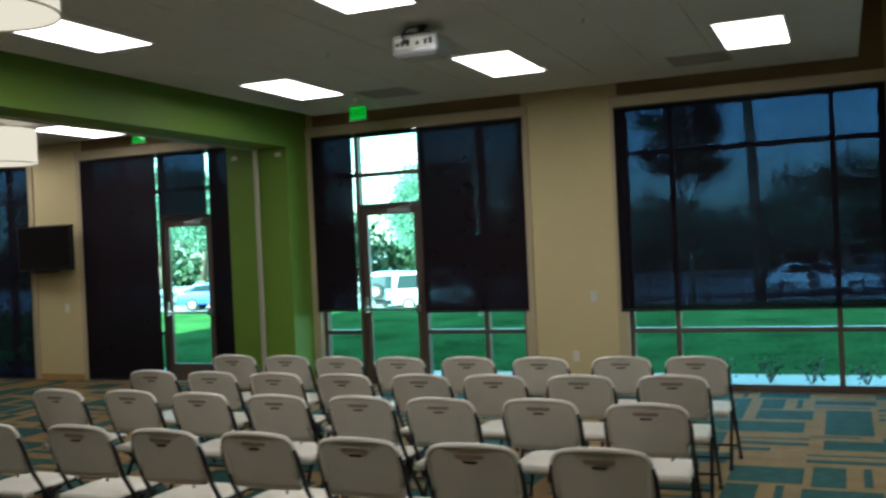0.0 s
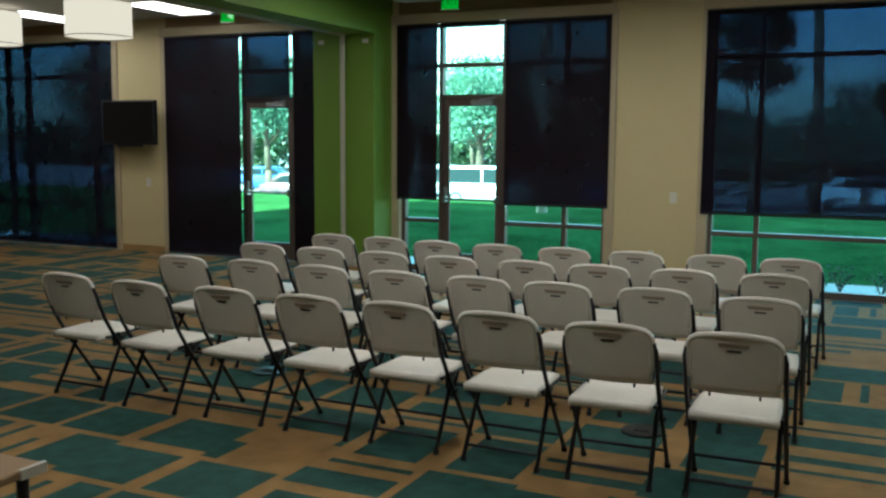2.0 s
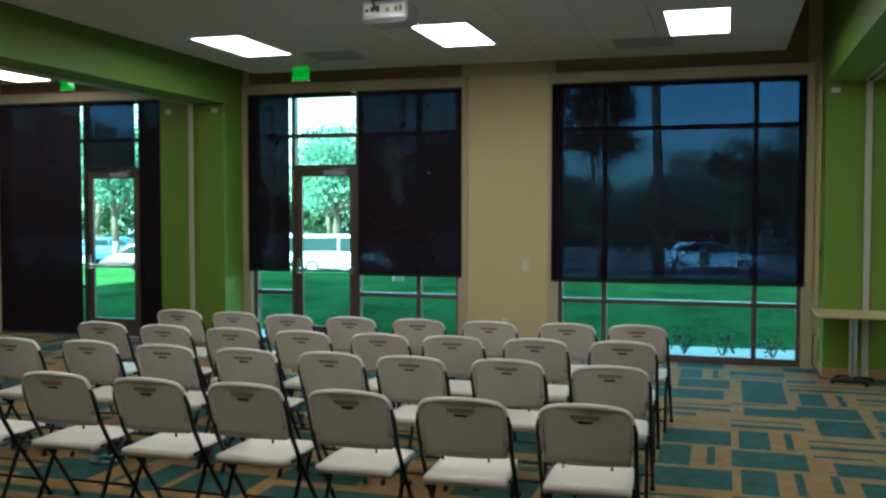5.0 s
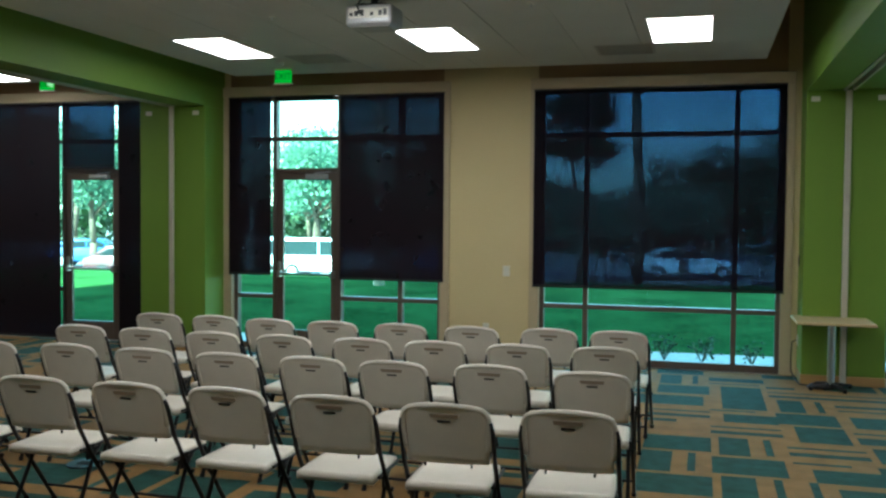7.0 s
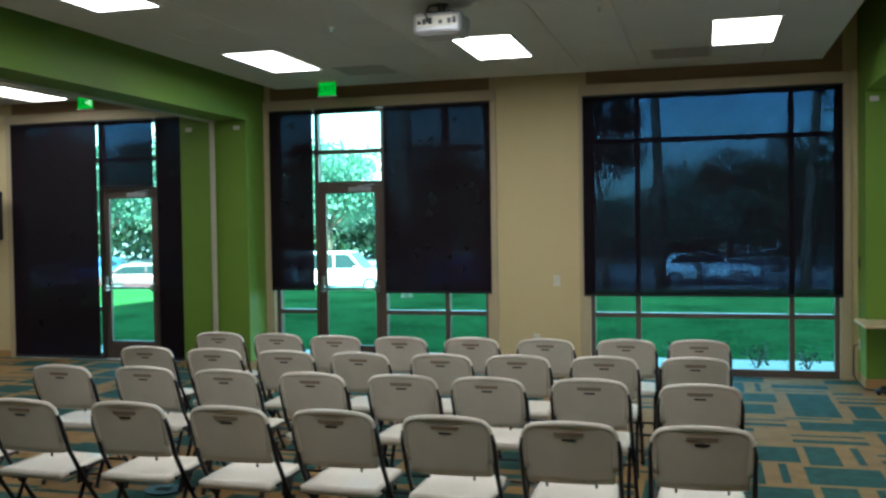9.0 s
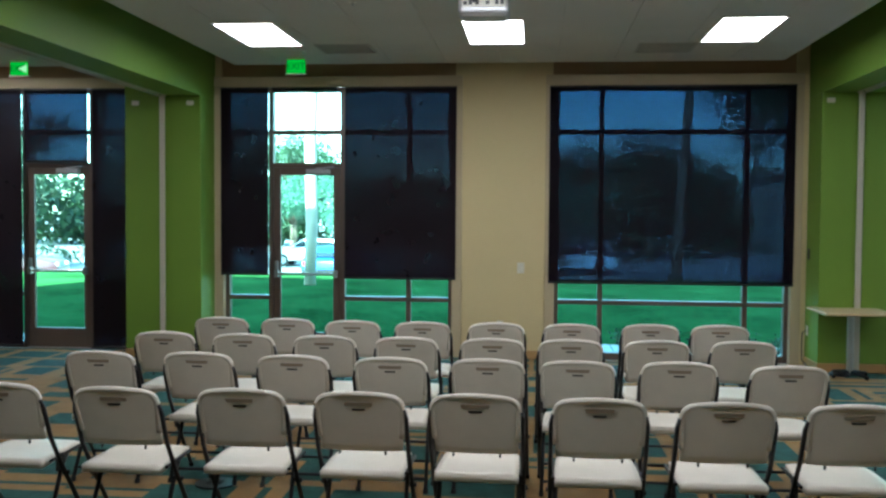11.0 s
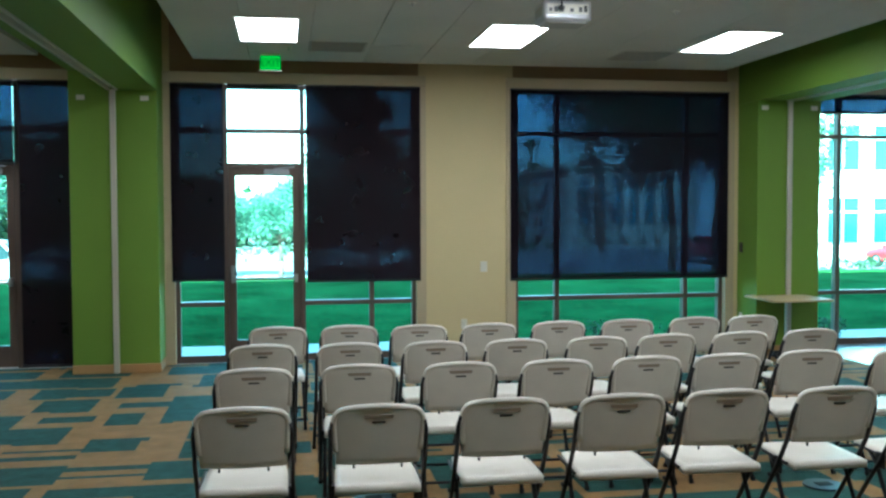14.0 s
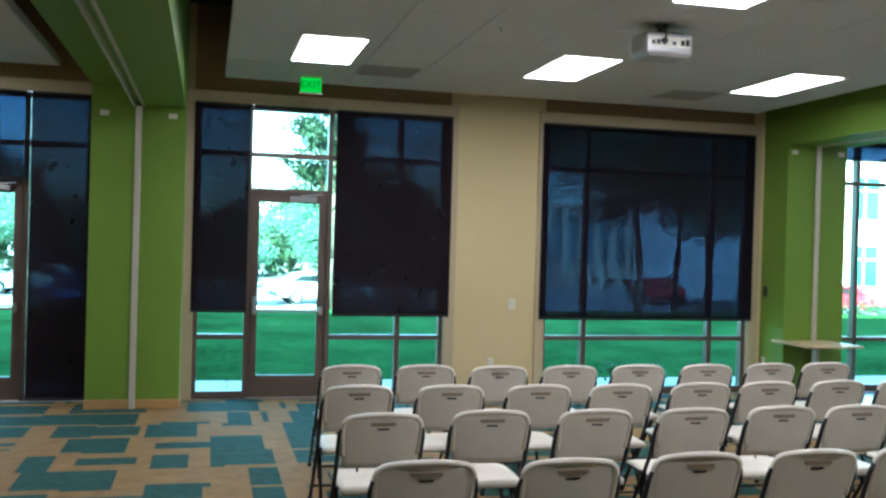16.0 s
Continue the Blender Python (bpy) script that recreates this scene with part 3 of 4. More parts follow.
M_SCREEN = mat("dark_screen", (0.006, 0.006, 0.008), 0.15, bump=0, var=0.05)
television(-11.78, -10.72, 1.68, 2.36)


def wall_plate(name, x, z, w, h, label, y=FACE, material=None, knob=True):
    s = empty(name, pose(x, y, z), label, name.replace("_", " "))
    part("plate", box(-w / 2, w / 2, -0.008, 0, -h / 2, h / 2, 0.003), material or M_IVORY, s)
    if knob:
        part("rocker", box(-w / 5, w / 5, -0.014, -0.0078, -h / 4, h / 4, 0.002), material or M_IVORY, s)
    return s


wall_plate("wall_switch", -2.93, 1.11, 0.085, 0.13, "ivory wall switch on the beige pier")
wall_plate("wall_outlet", -3.18, 0.40, 0.075, 0.12, "ivory wall outlet low on the beige pier")
wall_plate("wall_switch", -11.1, 1.10, 0.085, 0.13, "ivory wall switch under the television")
for cx, w in ((-7.23, 0.34), (0.86, 0.33)):
    for s in (-1, 1):
        wall_plate("wall_sensor", cx + s * w, 3.07, 0.09, 0.055, "small ivory sensor high on the green column", 10.58, None, False)
sw = wall_plate("wall_control", 0.0, 0.0, 0.09, 0.13, "small black control on the side of the green column", FACE, M_BLACK)
sw.matrix_basis = pose(0.44, 10.99, 1.32, 0, 0, -90)
ol = wall_plate("wall_outlet", 0.0, 0.0, 0.075, 0.12, "ivory outlet with a plugged cable on the green column")
ol.matrix_basis = pose(0.44, 10.99, 0.42, 0, 0, -90)
cable = tagged(part("cable", tube([(0.425, 10.99, 0.42), (0.38, 10.98, 0.40), (0.37, 10.96, 0.25), (0.37, 10.95, 0.08), (0.40, 10.75, 0.012), (0.42, 10.45, 0.010), (0.62, 10.35, 0.012)], 0.007, 6), M_BLACK, None, "", True),
               "black power cable hanging from the outlet to the floor", "cable")


loops = [(0.60 + 0.13 * math.cos(k * 0.7) * (1 - 0.012 * k), 10.30 + 0.10 * math.sin(k * 0.7), 0.012 + 0.0011 * k) for k in range(34)]
tagged(part("cable", tube(loops, 0.008, 6), M_BLACK, None, "", True), "coil of black cable lying on the carpet under the table", "cable")


# ---- furniture ----
def pedestal_table(x, y):
    t = empty("pedestal_table", pose(x, y, 0), "small maple topped pedestal table with a steel column", "table")
    part("tabletop", box(-0.38, 0.38, -0.38, 0.38, 0.705, 0.735, 0.010, None, 2), M_TABLE, t)
    part("column", rod((0, 0, 0.05), (0, 0, 0.70), 0.038, 16), M_METAL, t, "brushed steel column")
    part("top_plate", box(-0.12, 0.12, -0.12, 0.12, 0.695, 0.7045, 0.002), M_BLACK, t)
    for k in range(4):
        a = k * math.pi / 2 + 0.5
        arm = part("foot_arm", rod((0.03 * math.cos(a), 0.03 * math.sin(a), 0.055), (0.25 * math.cos(a), 0.25 * math.sin(a), 0.03), 0.022, 10, 0.015), M_BLACK, t, "black cast foot")
        part("glide", rod((0.235 * math.cos(a), 0.235 * math.sin(a), 0.0), (0.235 * math.cos(a), 0.235 * math.sin(a), 0.025), 0.02, 10), M_RUBBER, arm)
    return t


pedestal_table(0.71, 10.30)


def side_table(x, y):
    t = empty("side_table", pose(x, y, 0), "brown wood topped table with a pale metal corner", "table")
    part("tabletop", box(-1.2, 0, -0.6, 0, 0.69, 0.72, 0.006), M_WOODTOP, t)
    part("corner_guard", box(-0.012, 0.004, -0.10, 0.004, 0.688, 0.723, 0.002), M_STRIP, t)
    for xx in (-1.15, -0.05):
        for yy in (-0.55, -0.05):
            part("leg", rod((xx, yy, 0), (xx, yy, 0.69), 0.02), M_TUBE, t)


M_WOODTOP = mat("brown_wood", (0.30, 0.17, 0.08), 0.5, var=0.2, scale=4)
side_table(*SIDE_TABLE)


def folding_chair():
    """White folding chair; its origin is on the floor under the top edge of the back, and it faces +y."""
    c = empty("folding_chair", pose(0, 0, 0), CHAIR_LABEL, "chair", "folding chairs in four rows")
    # back panel: a curved sheet with rounded corners, thick rim and patches for the grip
    bm = bmesh.new()
    W, Z0, Z1, nx, nz = 0.228, 0.556, 0.850, 16, 12
    def surf(u, v, back):
        # u across -1..1, v up 0..1
        z = Z0 + (Z1 - Z0) * v
        r = 0.068
        zz = (Z1 - z)
        w = W - (0.0 if zz > r else r - math.sqrt(max(0, r * r - (r - zz) ** 2)))
        w -= 0.018 * (1 - v)
        lean = 0.32 * (Z1 - z)
        bow = 0.028 * (1 - u * u)
        top = 0.016 * (1 - u * u) * v * v
        return Vector((u * w, lean - bow + (-0.011 if back else 0.011), z + top))
    grid = {}
    for side in (0, 1):
        for i in range(nx + 1):
            for j in range(nz + 1):
                grid[side, i, j] = bm.verts.new(surf(-1 + 2 * i / nx, 1 - (1 - j / nz) ** 1.6, side))
    for side in (0, 1):
        for i in range(nx):
            for j in range(nz):
                bm.faces.new([grid[side, i, j], grid[side, i + 1, j], grid[side, i + 1, j + 1], grid[side, i, j + 1]])
    for i in range(nx):
        for j in (0, nz):
            bm.faces.new([grid[0, i, j], grid[0, i + 1, j], grid[1, i + 1, j], grid[1, i, j]])
    for j in range(nz):
        for i in (0, nx):
            bm.faces.new([grid[0, i, j], grid[0, i, j + 1], grid[1, i, j + 1], grid[1, i, j]])
    back = part("backrest", bm, M_WHITE, c, "", True)
    # rolled rim round the panel's top and sides
    pts = []
    for j in range(2, nz + 1):
        pts.append(surf(-1, 1 - (1 - j / nz) ** 1.6, 1) + Vector((0.004, 0.004, 0)))
    for i in range(1, nx):
        pts.append(surf(-1 + 2 * i / nx, 1, 1) + Vector((0, 0.004, 0)))
    for j in range(nz, 1, -1):
        pts.append(surf(1, 1 - (1 - j / nz) ** 1.6, 1) + Vector((-0.004, 0.004, 0)))
    part("rim", tube(pts, 0.015, 8), M_WHITE, back, "", True)
    def patch(low, high, z0, z1, proud):
        """Thin curved piece that lies on the back of the panel."""
        pb = bmesh.new()
        rows = []
        for k in range(9):
            pair = []
            for z, half in ((z0, low), (z1, high)):
                x = -half + 2 * half * k / 8
                p = surf(x / W, (z - Z0) / (Z1 - Z0), 1)
                pair.append(Vector((x, p.y - proud, z + 0.5 * 0.016 * (1 - (x / W) ** 2))))
            col = [pb.verts.new(q) for q in pair]
            col += [pb.verts.new(q + Vector((0, proud + 0.004, 0))) for q in pair[::-1]]
            rows.append(col)
        for a, b in zip(rows, rows[1:]):
            for k in range(4):
                pb.faces.new([a[k], b[k], b[(k + 1) % 4], a[(k + 1) % 4]])
        pb.faces.new(rows[0])
        pb.faces.new(rows[-1][::-1])
        bmesh.ops.recalc_face_normals(pb, faces=pb.faces[:])
        return pb
    # recess and slot have no depth; their dark is put into the patch colour
    part("grip", patch(0.068, 0.074, 0.794, 0.815, 0.003), M_HANDLE, back, "brown grip patch in place of a recess")
    part("slot", patch(0.032, 0.034, 0.770, 0.781, 0.003), M_BLACK, back, "black patch in place of the grip slot")
    for x in (-0.12, 0.12):
        part("peg", rod((x, 0.092, 0.53), (x, 0.092, 0.566), 0.006, 6), M_TUBE, c)
    # seat: dished slab, turned-down rim
    bm = bmesh.new()
    n, m2 = 12, 12
    g = {}
    for side in (0, 1):
        for i in range(n + 1):
            for j in range(m2 + 1):
                u, v = -1 + 2 * i / n, j / m2
                k = 0.214 - 0.02 * v ** 3
                zz = 0.452 - 0.012 * (1 - u * u) * math.sin(math.pi * v) + 0.012 * v - (0.012 * max(0, v - 0.85) / 0.15) - 0.006 * u ** 8
                g[side, i, j] = bm.verts.new((u * k, 0.055 + 0.44 * v, zz if side == 0 else 0.408 + 0.02 * v))
    for side in (0, 1):
        for i in range(n):
            for j in range(m2):
                bm.faces.new([g[side, i, j], g[side, i + 1, j], g[side, i + 1, j + 1], g[side, i, j + 1]])
    for i in range(n):
        for j in (0, m2):
            bm.faces.new([g[0, i, j], g[0, i + 1, j], g[1, i + 1, j], g[1, i, j]])
    for j in range(m2):
        for i in (0, n):
            bm.faces.new([g[0, i, j], g[0, i, j + 1], g[1, i, j + 1], g[1, i, j]])
    part("seat", bm, M_WHITE, c, "", True)
    R = 0.0125
    for s in (-1, 1):
        x = s * 0.236
        leg = part("front_leg", tube([(s * 0.224, 0.012, 0.785), (x, 0.03, 0.735), (x, 0.10, 0.56), (x, 0.20, 0.40), (x, 0.475, 0.02)], R), M_TUBE, c, "", True)
        part("foot_cap", rod((x, 0.468, 0.028), (x, 0.484, 0.0), 0.016, 10), M_RUBBER, leg)
        xr = s * 0.208
        leg = part("rear_leg", tube([(xr, 0.33, 0.43), (xr, 0.27, 0.38), (s * 0.216, 0.07, 0.02)], R), M_TUBE, c, "", True)
        part("foot_cap", rod((s * 0.216, 0.074, 0.026), (s * 0.216, 0.062, 0.0), 0.016, 10), M_RUBBER, leg)
        part("seat_rail", tube([(s * 0.222, 0.12, 0.430), (s * 0.222, 0.44, 0.440)], 0.009), M_TUBE, c)
        part("hinge_plate", box(s * 0.226 - 0.006, s * 0.226 + 0.006, 0.17, 0.24, 0.36, 0.45, 0.004), M_TUBE, c)
        part("pivot", rod((s * 0.21, 0.255, 0.335), (s * 0.257, 0.255, 0.335), 0.012, 8), M_TUBE, c)
    part("stretcher", rod((-0.214, 0.105, 0.085), (0.214, 0.105, 0.085), 0.009), M_TUBE, c)
    part("stretcher", rod((-0.236, 0.40, 0.12), (0.236, 0.40, 0.12), 0.009), M_TUBE, c)
    part("stretcher", rod((-0.21, 0.30, 0.405), (0.21, 0.30, 0.405), 0.008), M_TUBE, c)
    return c


CHAIR_LABEL = "white plastic folding chair with dark steel tube legs"
rng = random.Random(4)
proto = None
for row in CHAIR_ROWS:
    for x, y in row:
        m = pose(x, y, 0, 0, 0, rng.uniform(-2, 2))
        if proto is None:
            proto = folding_chair()
            proto.matrix_basis = m
        else:
            copy_thing(proto, m)


def floor_box(x, y):
    f = empty("floor_box", pose(x, y, 0), "dark round power box lid set in the carpet", "floor box")
    part("lid", rod((0, 0, 0.001), (0, 0, 0.012), 0.13, 24), M_BLACK, f)
    part("flap", box(-0.05, 0.05, -0.035, 0.035, 0.0121, 0.017, 0.002), M_RUBBER, f)


for q in FLOOR_BOXES:
    floor_box(*q)

# ---- outdoors ----
def sheet(name, fn, x0, x1, y0, y1, nx, ny, material, label, category):
    bm = bmesh.new()
    vs = [[bm.verts.new((x0 + (x1 - x0) * i / nx, y0 + (y1 - y0) * j / ny, fn(x0 + (x1 - x0) * i / nx, y0 + (y1 - y0) * j / ny))) for i in range(nx + 1)] for j in range(ny + 1)]
    for j in range(ny):
        for i in range(nx):
            bm.faces.new((vs[j][i], vs[j][i + 1], vs[j + 1][i + 1], vs[j + 1][i]))
    return tagged(part(name, bm, material, None, "", True), label, category, kind="structure")


def rise(x, y):
    a = max(0.0, min(1.0, (y - 13.2) / 7.0))
    b = max(0.0, min(1.0, (27.0 - y) / 4.0))
    c = max(0.0, min(1.0, (y - 26.0) / 7.0))
    return -0.13 + 0.30 * math.sin(a * math.pi / 2) * b - 1.0 * c + 0.05 * noise.noise((x * 0.15, y * 0.2, 0))


sheet("ground", lambda x, y: -1.35, -400, 400, -200, 700, 4, 4, M_ASPH, "flat open ground reaching the horizon", "ground")
sheet("lawn", rise, -70, 60, 12.9, 33.0, 130, 40, M_LAWN, "mown green lawn rising gently outside the windows", "lawn")
pavement = setting("pavement", box(-70, 60, BACK, 12.95, -0.3, -0.075), M_CONC, "pale concrete walk along the building", "pavement")
setting("kerb", box(-90, 70, 32.9, 33.15, -1.4, -1.02, 0.02), M_CONC, "pale concrete kerb at the car park", "kerb")
setting("road", box(-90, 70, 33.15, 72, -1.5, -1.12), M_ASPH, "sunlit asphalt car park", "road")
for k in range(24):
    x = -52 + 2.8 * k
    tagged(part("parking_line", box(x, x + 0.12, 37, 42.5, -1.119, -1.114), M_PAINT), "white painted parking line", "road marking", "parking lines", "structure")


def leaf_cloud(name, centres, per, spread, size, seed, material, parent):
    r = np.random.RandomState(seed)
    c = np.repeat(np.array(centres), per, axis=0)
    n = len(c)
    p = c + r.normal(0, 1, (n, 3)) * np.array(spread)
    u = r.normal(0, 1, (n, 3))
    u /= np.linalg.norm(u, axis=1)[:, None]
    w = np.cross(u, r.normal(0, 1, (n, 3)))
    w /= np.linalg.norm(w, axis=1)[:, None]
    s = size * r.uniform(0.6, 1.4, (n, 1))
    quad = np.stack([p - u * s, p + w * s * 0.55, p + u * s, p - w * s * 0.55], axis=1).reshape(-1, 3)
    me = bpy.data.meshes.new(name)
    me.from_pydata(quad.tolist(), [], np.arange(n * 4).reshape(-1, 4).tolist())
    me.materials.append(material)
    ob = new(name, me)
    ob.parent = parent
    return ob


def tree(seed, height, crown, label, material, trunk=0.16, clear=0.35, per=170, leaf=None, fill=0):
    r = random.Random(seed)
    t = empty("tree", pose(0, 0, 0), label, "tree", "trees by the car park")
    bend = [(0, 0, -0.1), (0.05, 0.02, height * 0.2), (r.uniform(-0.2, 0.2), 0.05, height * 0.45), (r.uniform(-0.3, 0.3), r.uniform(-0.2, 0.2), height * 0.75)]
    bm = bmesh.new()
    for (a, b), (ra, rb) in zip(zip(bend, bend[1:]), ((1.25, 1.0), (1.0, 0.7), (0.7, 0.3))):
        rod(a, b, trunk * ra, 9, trunk * rb, bm)
    centres = []
    for k in range(11):
        h = height * r.uniform(clear, 0.72)
        a = k * 2.4 + r.uniform(-0.4, 0.4)
        L = crown * r.uniform(0.55, 1.0)
        base = Vector((0.0, 0.0, h * 0.85))
        tip = Vector((L * math.cos(a), L * math.sin(a), h + L * r.uniform(0.25, 0.7)))
        mid = base.lerp(tip, 0.5) + Vector((0, 0, 0.15 * L))
        rod(base, mid, trunk * 0.4, 6, trunk * 0.25, bm)
        rod(mid, tip, trunk * 0.25, 6, trunk * 0.08, bm)
        for q in range(3):
            centres.append(tip + Vector((r.gauss(0, 0.3), r.gauss(0, 0.3), r.gauss(0, 0.25))) * crown * 0.5)
        centres.append(mid + Vector((r.gauss(0, 0.25), r.gauss(0, 0.25), 0.2)) * crown * 0.5)
    for q in range(8):
        centres.append(Vector((r.gauss(0, 0.3) * crown, r.gauss(0, 0.3) * crown, height * r.uniform(0.75, 1.0))))
    for q in range(fill):
        a, d = r.uniform(0, math.tau), crown * 0.95 * math.sqrt(r.random())
        centres.append(Vector((d * math.cos(a), d * math.sin(a), height * r.uniform(0.50, 0.85))))
    part("trunk", bm, M_BARK, t, "", True)
    leaf_cloud("crown", [tuple(c) for c in centres], per, (crown * 0.18, crown * 0.18, crown * 0.14), leaf or 0.028 * crown + 0.03, seed, material, t)
    return t


def palm(seed, height):
    r = random.Random(seed)
    t = empty("palm_tree", pose(0, 0, 0), "tall fan palm with a slender trunk", "palm tree", "palms by the car park")
    bm = bmesh.new()
    for k in range(6):
        rod((0.02 * k * k, 0, height * k / 6), (0.02 * (k + 1) ** 2, 0, height * (k + 1) / 6), 0.22 - 0.015 * k, 9, 0.215 - 0.015 * k, bm)
    part("trunk", bm, M_BARK, t, "", True)
    bm = bmesh.new()
    top = Vector((0.72, 0, height))
    for k in range(46):
        a, e = r.uniform(0, math.tau), r.uniform(-0.9, 1.3)
        d = Vector((math.cos(a) * math.cos(e), math.sin(a) * math.cos(e), math.sin(e)))
        stem = top + d * 0.9
        side = d.cross(Vector((0, 0, 1))).normalized()
        up = side.cross(d)
        for f in range(-5, 6):
            w = f * 0.24
            tip = stem + (d * math.cos(w) + side * math.sin(w)) * 0.95 - Vector((0, 0, 0.22))
            q = side * 0.035
            bm.faces.new([bm.verts.new(stem - q), bm.verts.new(tip), bm.verts.new(stem + q)])
        q = side * 0.02
        bm.faces.new([bm.verts.new(top - q), bm.verts.new(stem - q), bm.verts.new(stem + q), bm.verts.new(top + q)])
    part("crown", bm, M_LEAFD, t)
    return t


T1 = tree(3, 6.2, 2.3, "broad leafy green tree beside the car park", M_LEAF)
T1.matrix_basis = pose(-19.6, 44.6, -1.1)
T1.scale = (1.1, 1.1, 1.08)
T2 = tree(8, 9.5, 3.4, "tall dark green tree beside the lawn", M_LEAFD, 0.22, 0.3)
T2.matrix_basis = pose(4.4, 60, -1.2)
T2.scale = (0.98, 0.98, 0.85)
TREES_LIGHT = [(-10.4, 40.0, 40, 0.60), (-8.0, 41.5, 210, 0.58), (-5.6, 41.0, 320, 0.62), (-29.5, 40, 100, 1.1), (-35, 46, 200, 1.2), (-12.5, 52, 150, 0.68),
               (-25, 56, 20, 1.0), (-18.5, 60, 300, 0.85), (-1.5, 43, 70, 0.7), (-42, 42, 10, 1.2), (-50, 50, 77, 1.4), (18.5, 44, 33, 1.25)]
TREES_DARK = [(0.0, 64, 130, 0.8), (8.3, 66, 15, 0.72), (-22, 74, 220, 1.0), (-33, 76, 10, 1.1), (-47, 74, 90, 1.25), (-58, 70, 200, 1.2), (-4.5, 76, 33, 0.62), (-14, 78, 280, 0.68)]
for x, y, a, s in TREES_LIGHT:
    copy_thing(T1, pose(x, y, -1.15, 0, 0, a)).scale = (s, s, s)
for x, y, a, s in TREES_DARK:
    copy_thing(T2, pose(x, y, -1.2, 0, 0, a)).scale = (s * 1.15, s * 1.15, s)
T3 = tree(21, 7.6, 3.3, "slender dark tree with a high crown on the lawn", M_LEAFD, 0.10, 0.45, 560, 0.06, 55)
T3.matrix_basis = pose(5.7, 25.6, -0.15)
copy_thing(T3, pose(7.9, 27.4, -0.3, 0, 0, 140)).scale = (0.9, 0.9, 0.95)
T4 = tree(31, 6.6, 0.95, "young dark tree on the lawn close to the windows", M_LEAFD, 0.06, 0.36, 260, 0.045)
T4.matrix_basis = pose(-3.6, 23.5, 0.05)
P1 = palm(5, 7.0)
P1.matrix_basis = pose(12.4, 70, -1.2)
copy_thing(P1, pose(16.0, 62, -1.2, 0, 0, 130)).scale = (1.1, 1.1, 1.0)
copy_thing(P1, pose(1.66, 30, -0.6, 2, 3, 60)).scale = (0.8, 0.8, 1.7)
copy_thing(P1, pose(-2.54, 30, -0.6, 0, 0, 200)).scale = (0.8, 0.8, 1.7)


def pale_trunk_tree(x, y):
    t = empty("tree", pose(x, y, 0.0), "tall tree with a smooth pale trunk on the lawn", "tree", "pale trees on the lawn")
    part("trunk", tube([(0, 0, -0.2), (0.05, 0, 1.5), (0.0, 0.05, 3.5), (0.12, 0, 6.0), (0.1, 0, 8.0)], 0.13, 12), M_PALEBARK, t, "", True)
    r = random.Random(2)
    cs = [(r.gauss(0, 1.4), r.gauss(0, 1.4), r.uniform(6.0, 9.5)) for k in range(26)]
    bm = bmesh.new()
    for c in cs[::2]:
        rod((0.1, 0, 5.6), c, 0.07, 6, 0.02, bm)
    part("limbs", bm, M_PALEBARK, t)
    leaf_cloud("crown", cs, 60, (0.5, 0.5, 0.4), 0.14, 6, M_LEAF, t)


M_PALEBARK = mat("pale_bark", (0.55, 0.50, 0.42), 0.8, var=0.2, scale=3, bump=0.3, fine=30)
pale_trunk_tree(-12.55, 20.0)
pale_trunk_tree(-7.70, 20.0)


def woods():
    """A far belt of trees behind the car park."""
    r = np.random.RandomState(9)
    cs = []
    for k in range(170):
        x = -95 + 165 * k / 170 + r.uniform(-1, 1)
        top = 3.2 + 1.4 * math.sin(x * 0.21) + 0.9 * math.sin(x * 0.53 + 1)
        for q in range(5):
            cs.append((x + r.normal(0, 0.8), 84 + r.normal(0, 1.5), -1.0 + (top + 1.0) * (q + 0.5) / 5 + r.normal(0, 0.3)))
    ob = leaf_cloud("woods", cs, 34, (1.1, 1.0, 0.7), 0.42, 10, M_LEAFD, None)
    return tagged(ob, "far belt of dark green trees behind the car park", "woods", kind="stuff")


woods()


def hedge(x0, x1, y, h, seed):
    b = empty("hedge", pose(0, y, -1.12), "clipped dark green hedge along the car park", "hedge", "hedges")
    r = np.random.RandomState(seed)
    n = int((x1 - x0) / 0.35)
    cs = [(x0 + (x1 - x0) * k / n, r.normal(0, 0.2), h * r.uniform(0.2, 0.9)) for k in range(n)]
    leaf_cloud("leaves", cs, 26, (0.25, 0.25, 0.16 * h), 0.11, seed, M_LEAFD, b)
    bm = bmesh.new()
    for k in range(0, n, 4):
        x, yy, z = cs[k]
        rod((x, yy, -0.05), (x, yy, z), 0.025, 5, 0.012, bm)
    part("stems", bm, M_BARK, b)


hedge(-11.5, -3.0, 53.5, 1.2, 3)
hedge(-32, -21, 48.0, 1.1, 4)
hedge(13, 36, 36.0, 0.8, 5)
hedge(2.5, 11.0, 56.0, 1.0, 6)


def shrub(x, y, s, seed):
    b = empty("shrub", pose(x, y, -0.06), "small green shrub beside the walk", "shrub", "shrubs by the walk")
    r = random.Random(seed)
    bm = bmesh.new()
    cs = []
    for k in range(6):
        a = k * 1.05 + r.random()
        tip = Vector((0.16 * math.cos(a), 0.12 * math.sin(a), 0.22 + 0.12 * r.random())) * s
        rod((0, 0, 0), tip, 0.008, 5, 0.004, bm)
        cs += [tuple(tip), tuple(tip * 0.7)]
    part("stems", bm, M_BARK, b)
    leaf_cloud("leaves", cs, 8, (0.06 * s, 0.06 * s, 0.06 * s), 0.035 * s, seed, M_LEAFD, b)


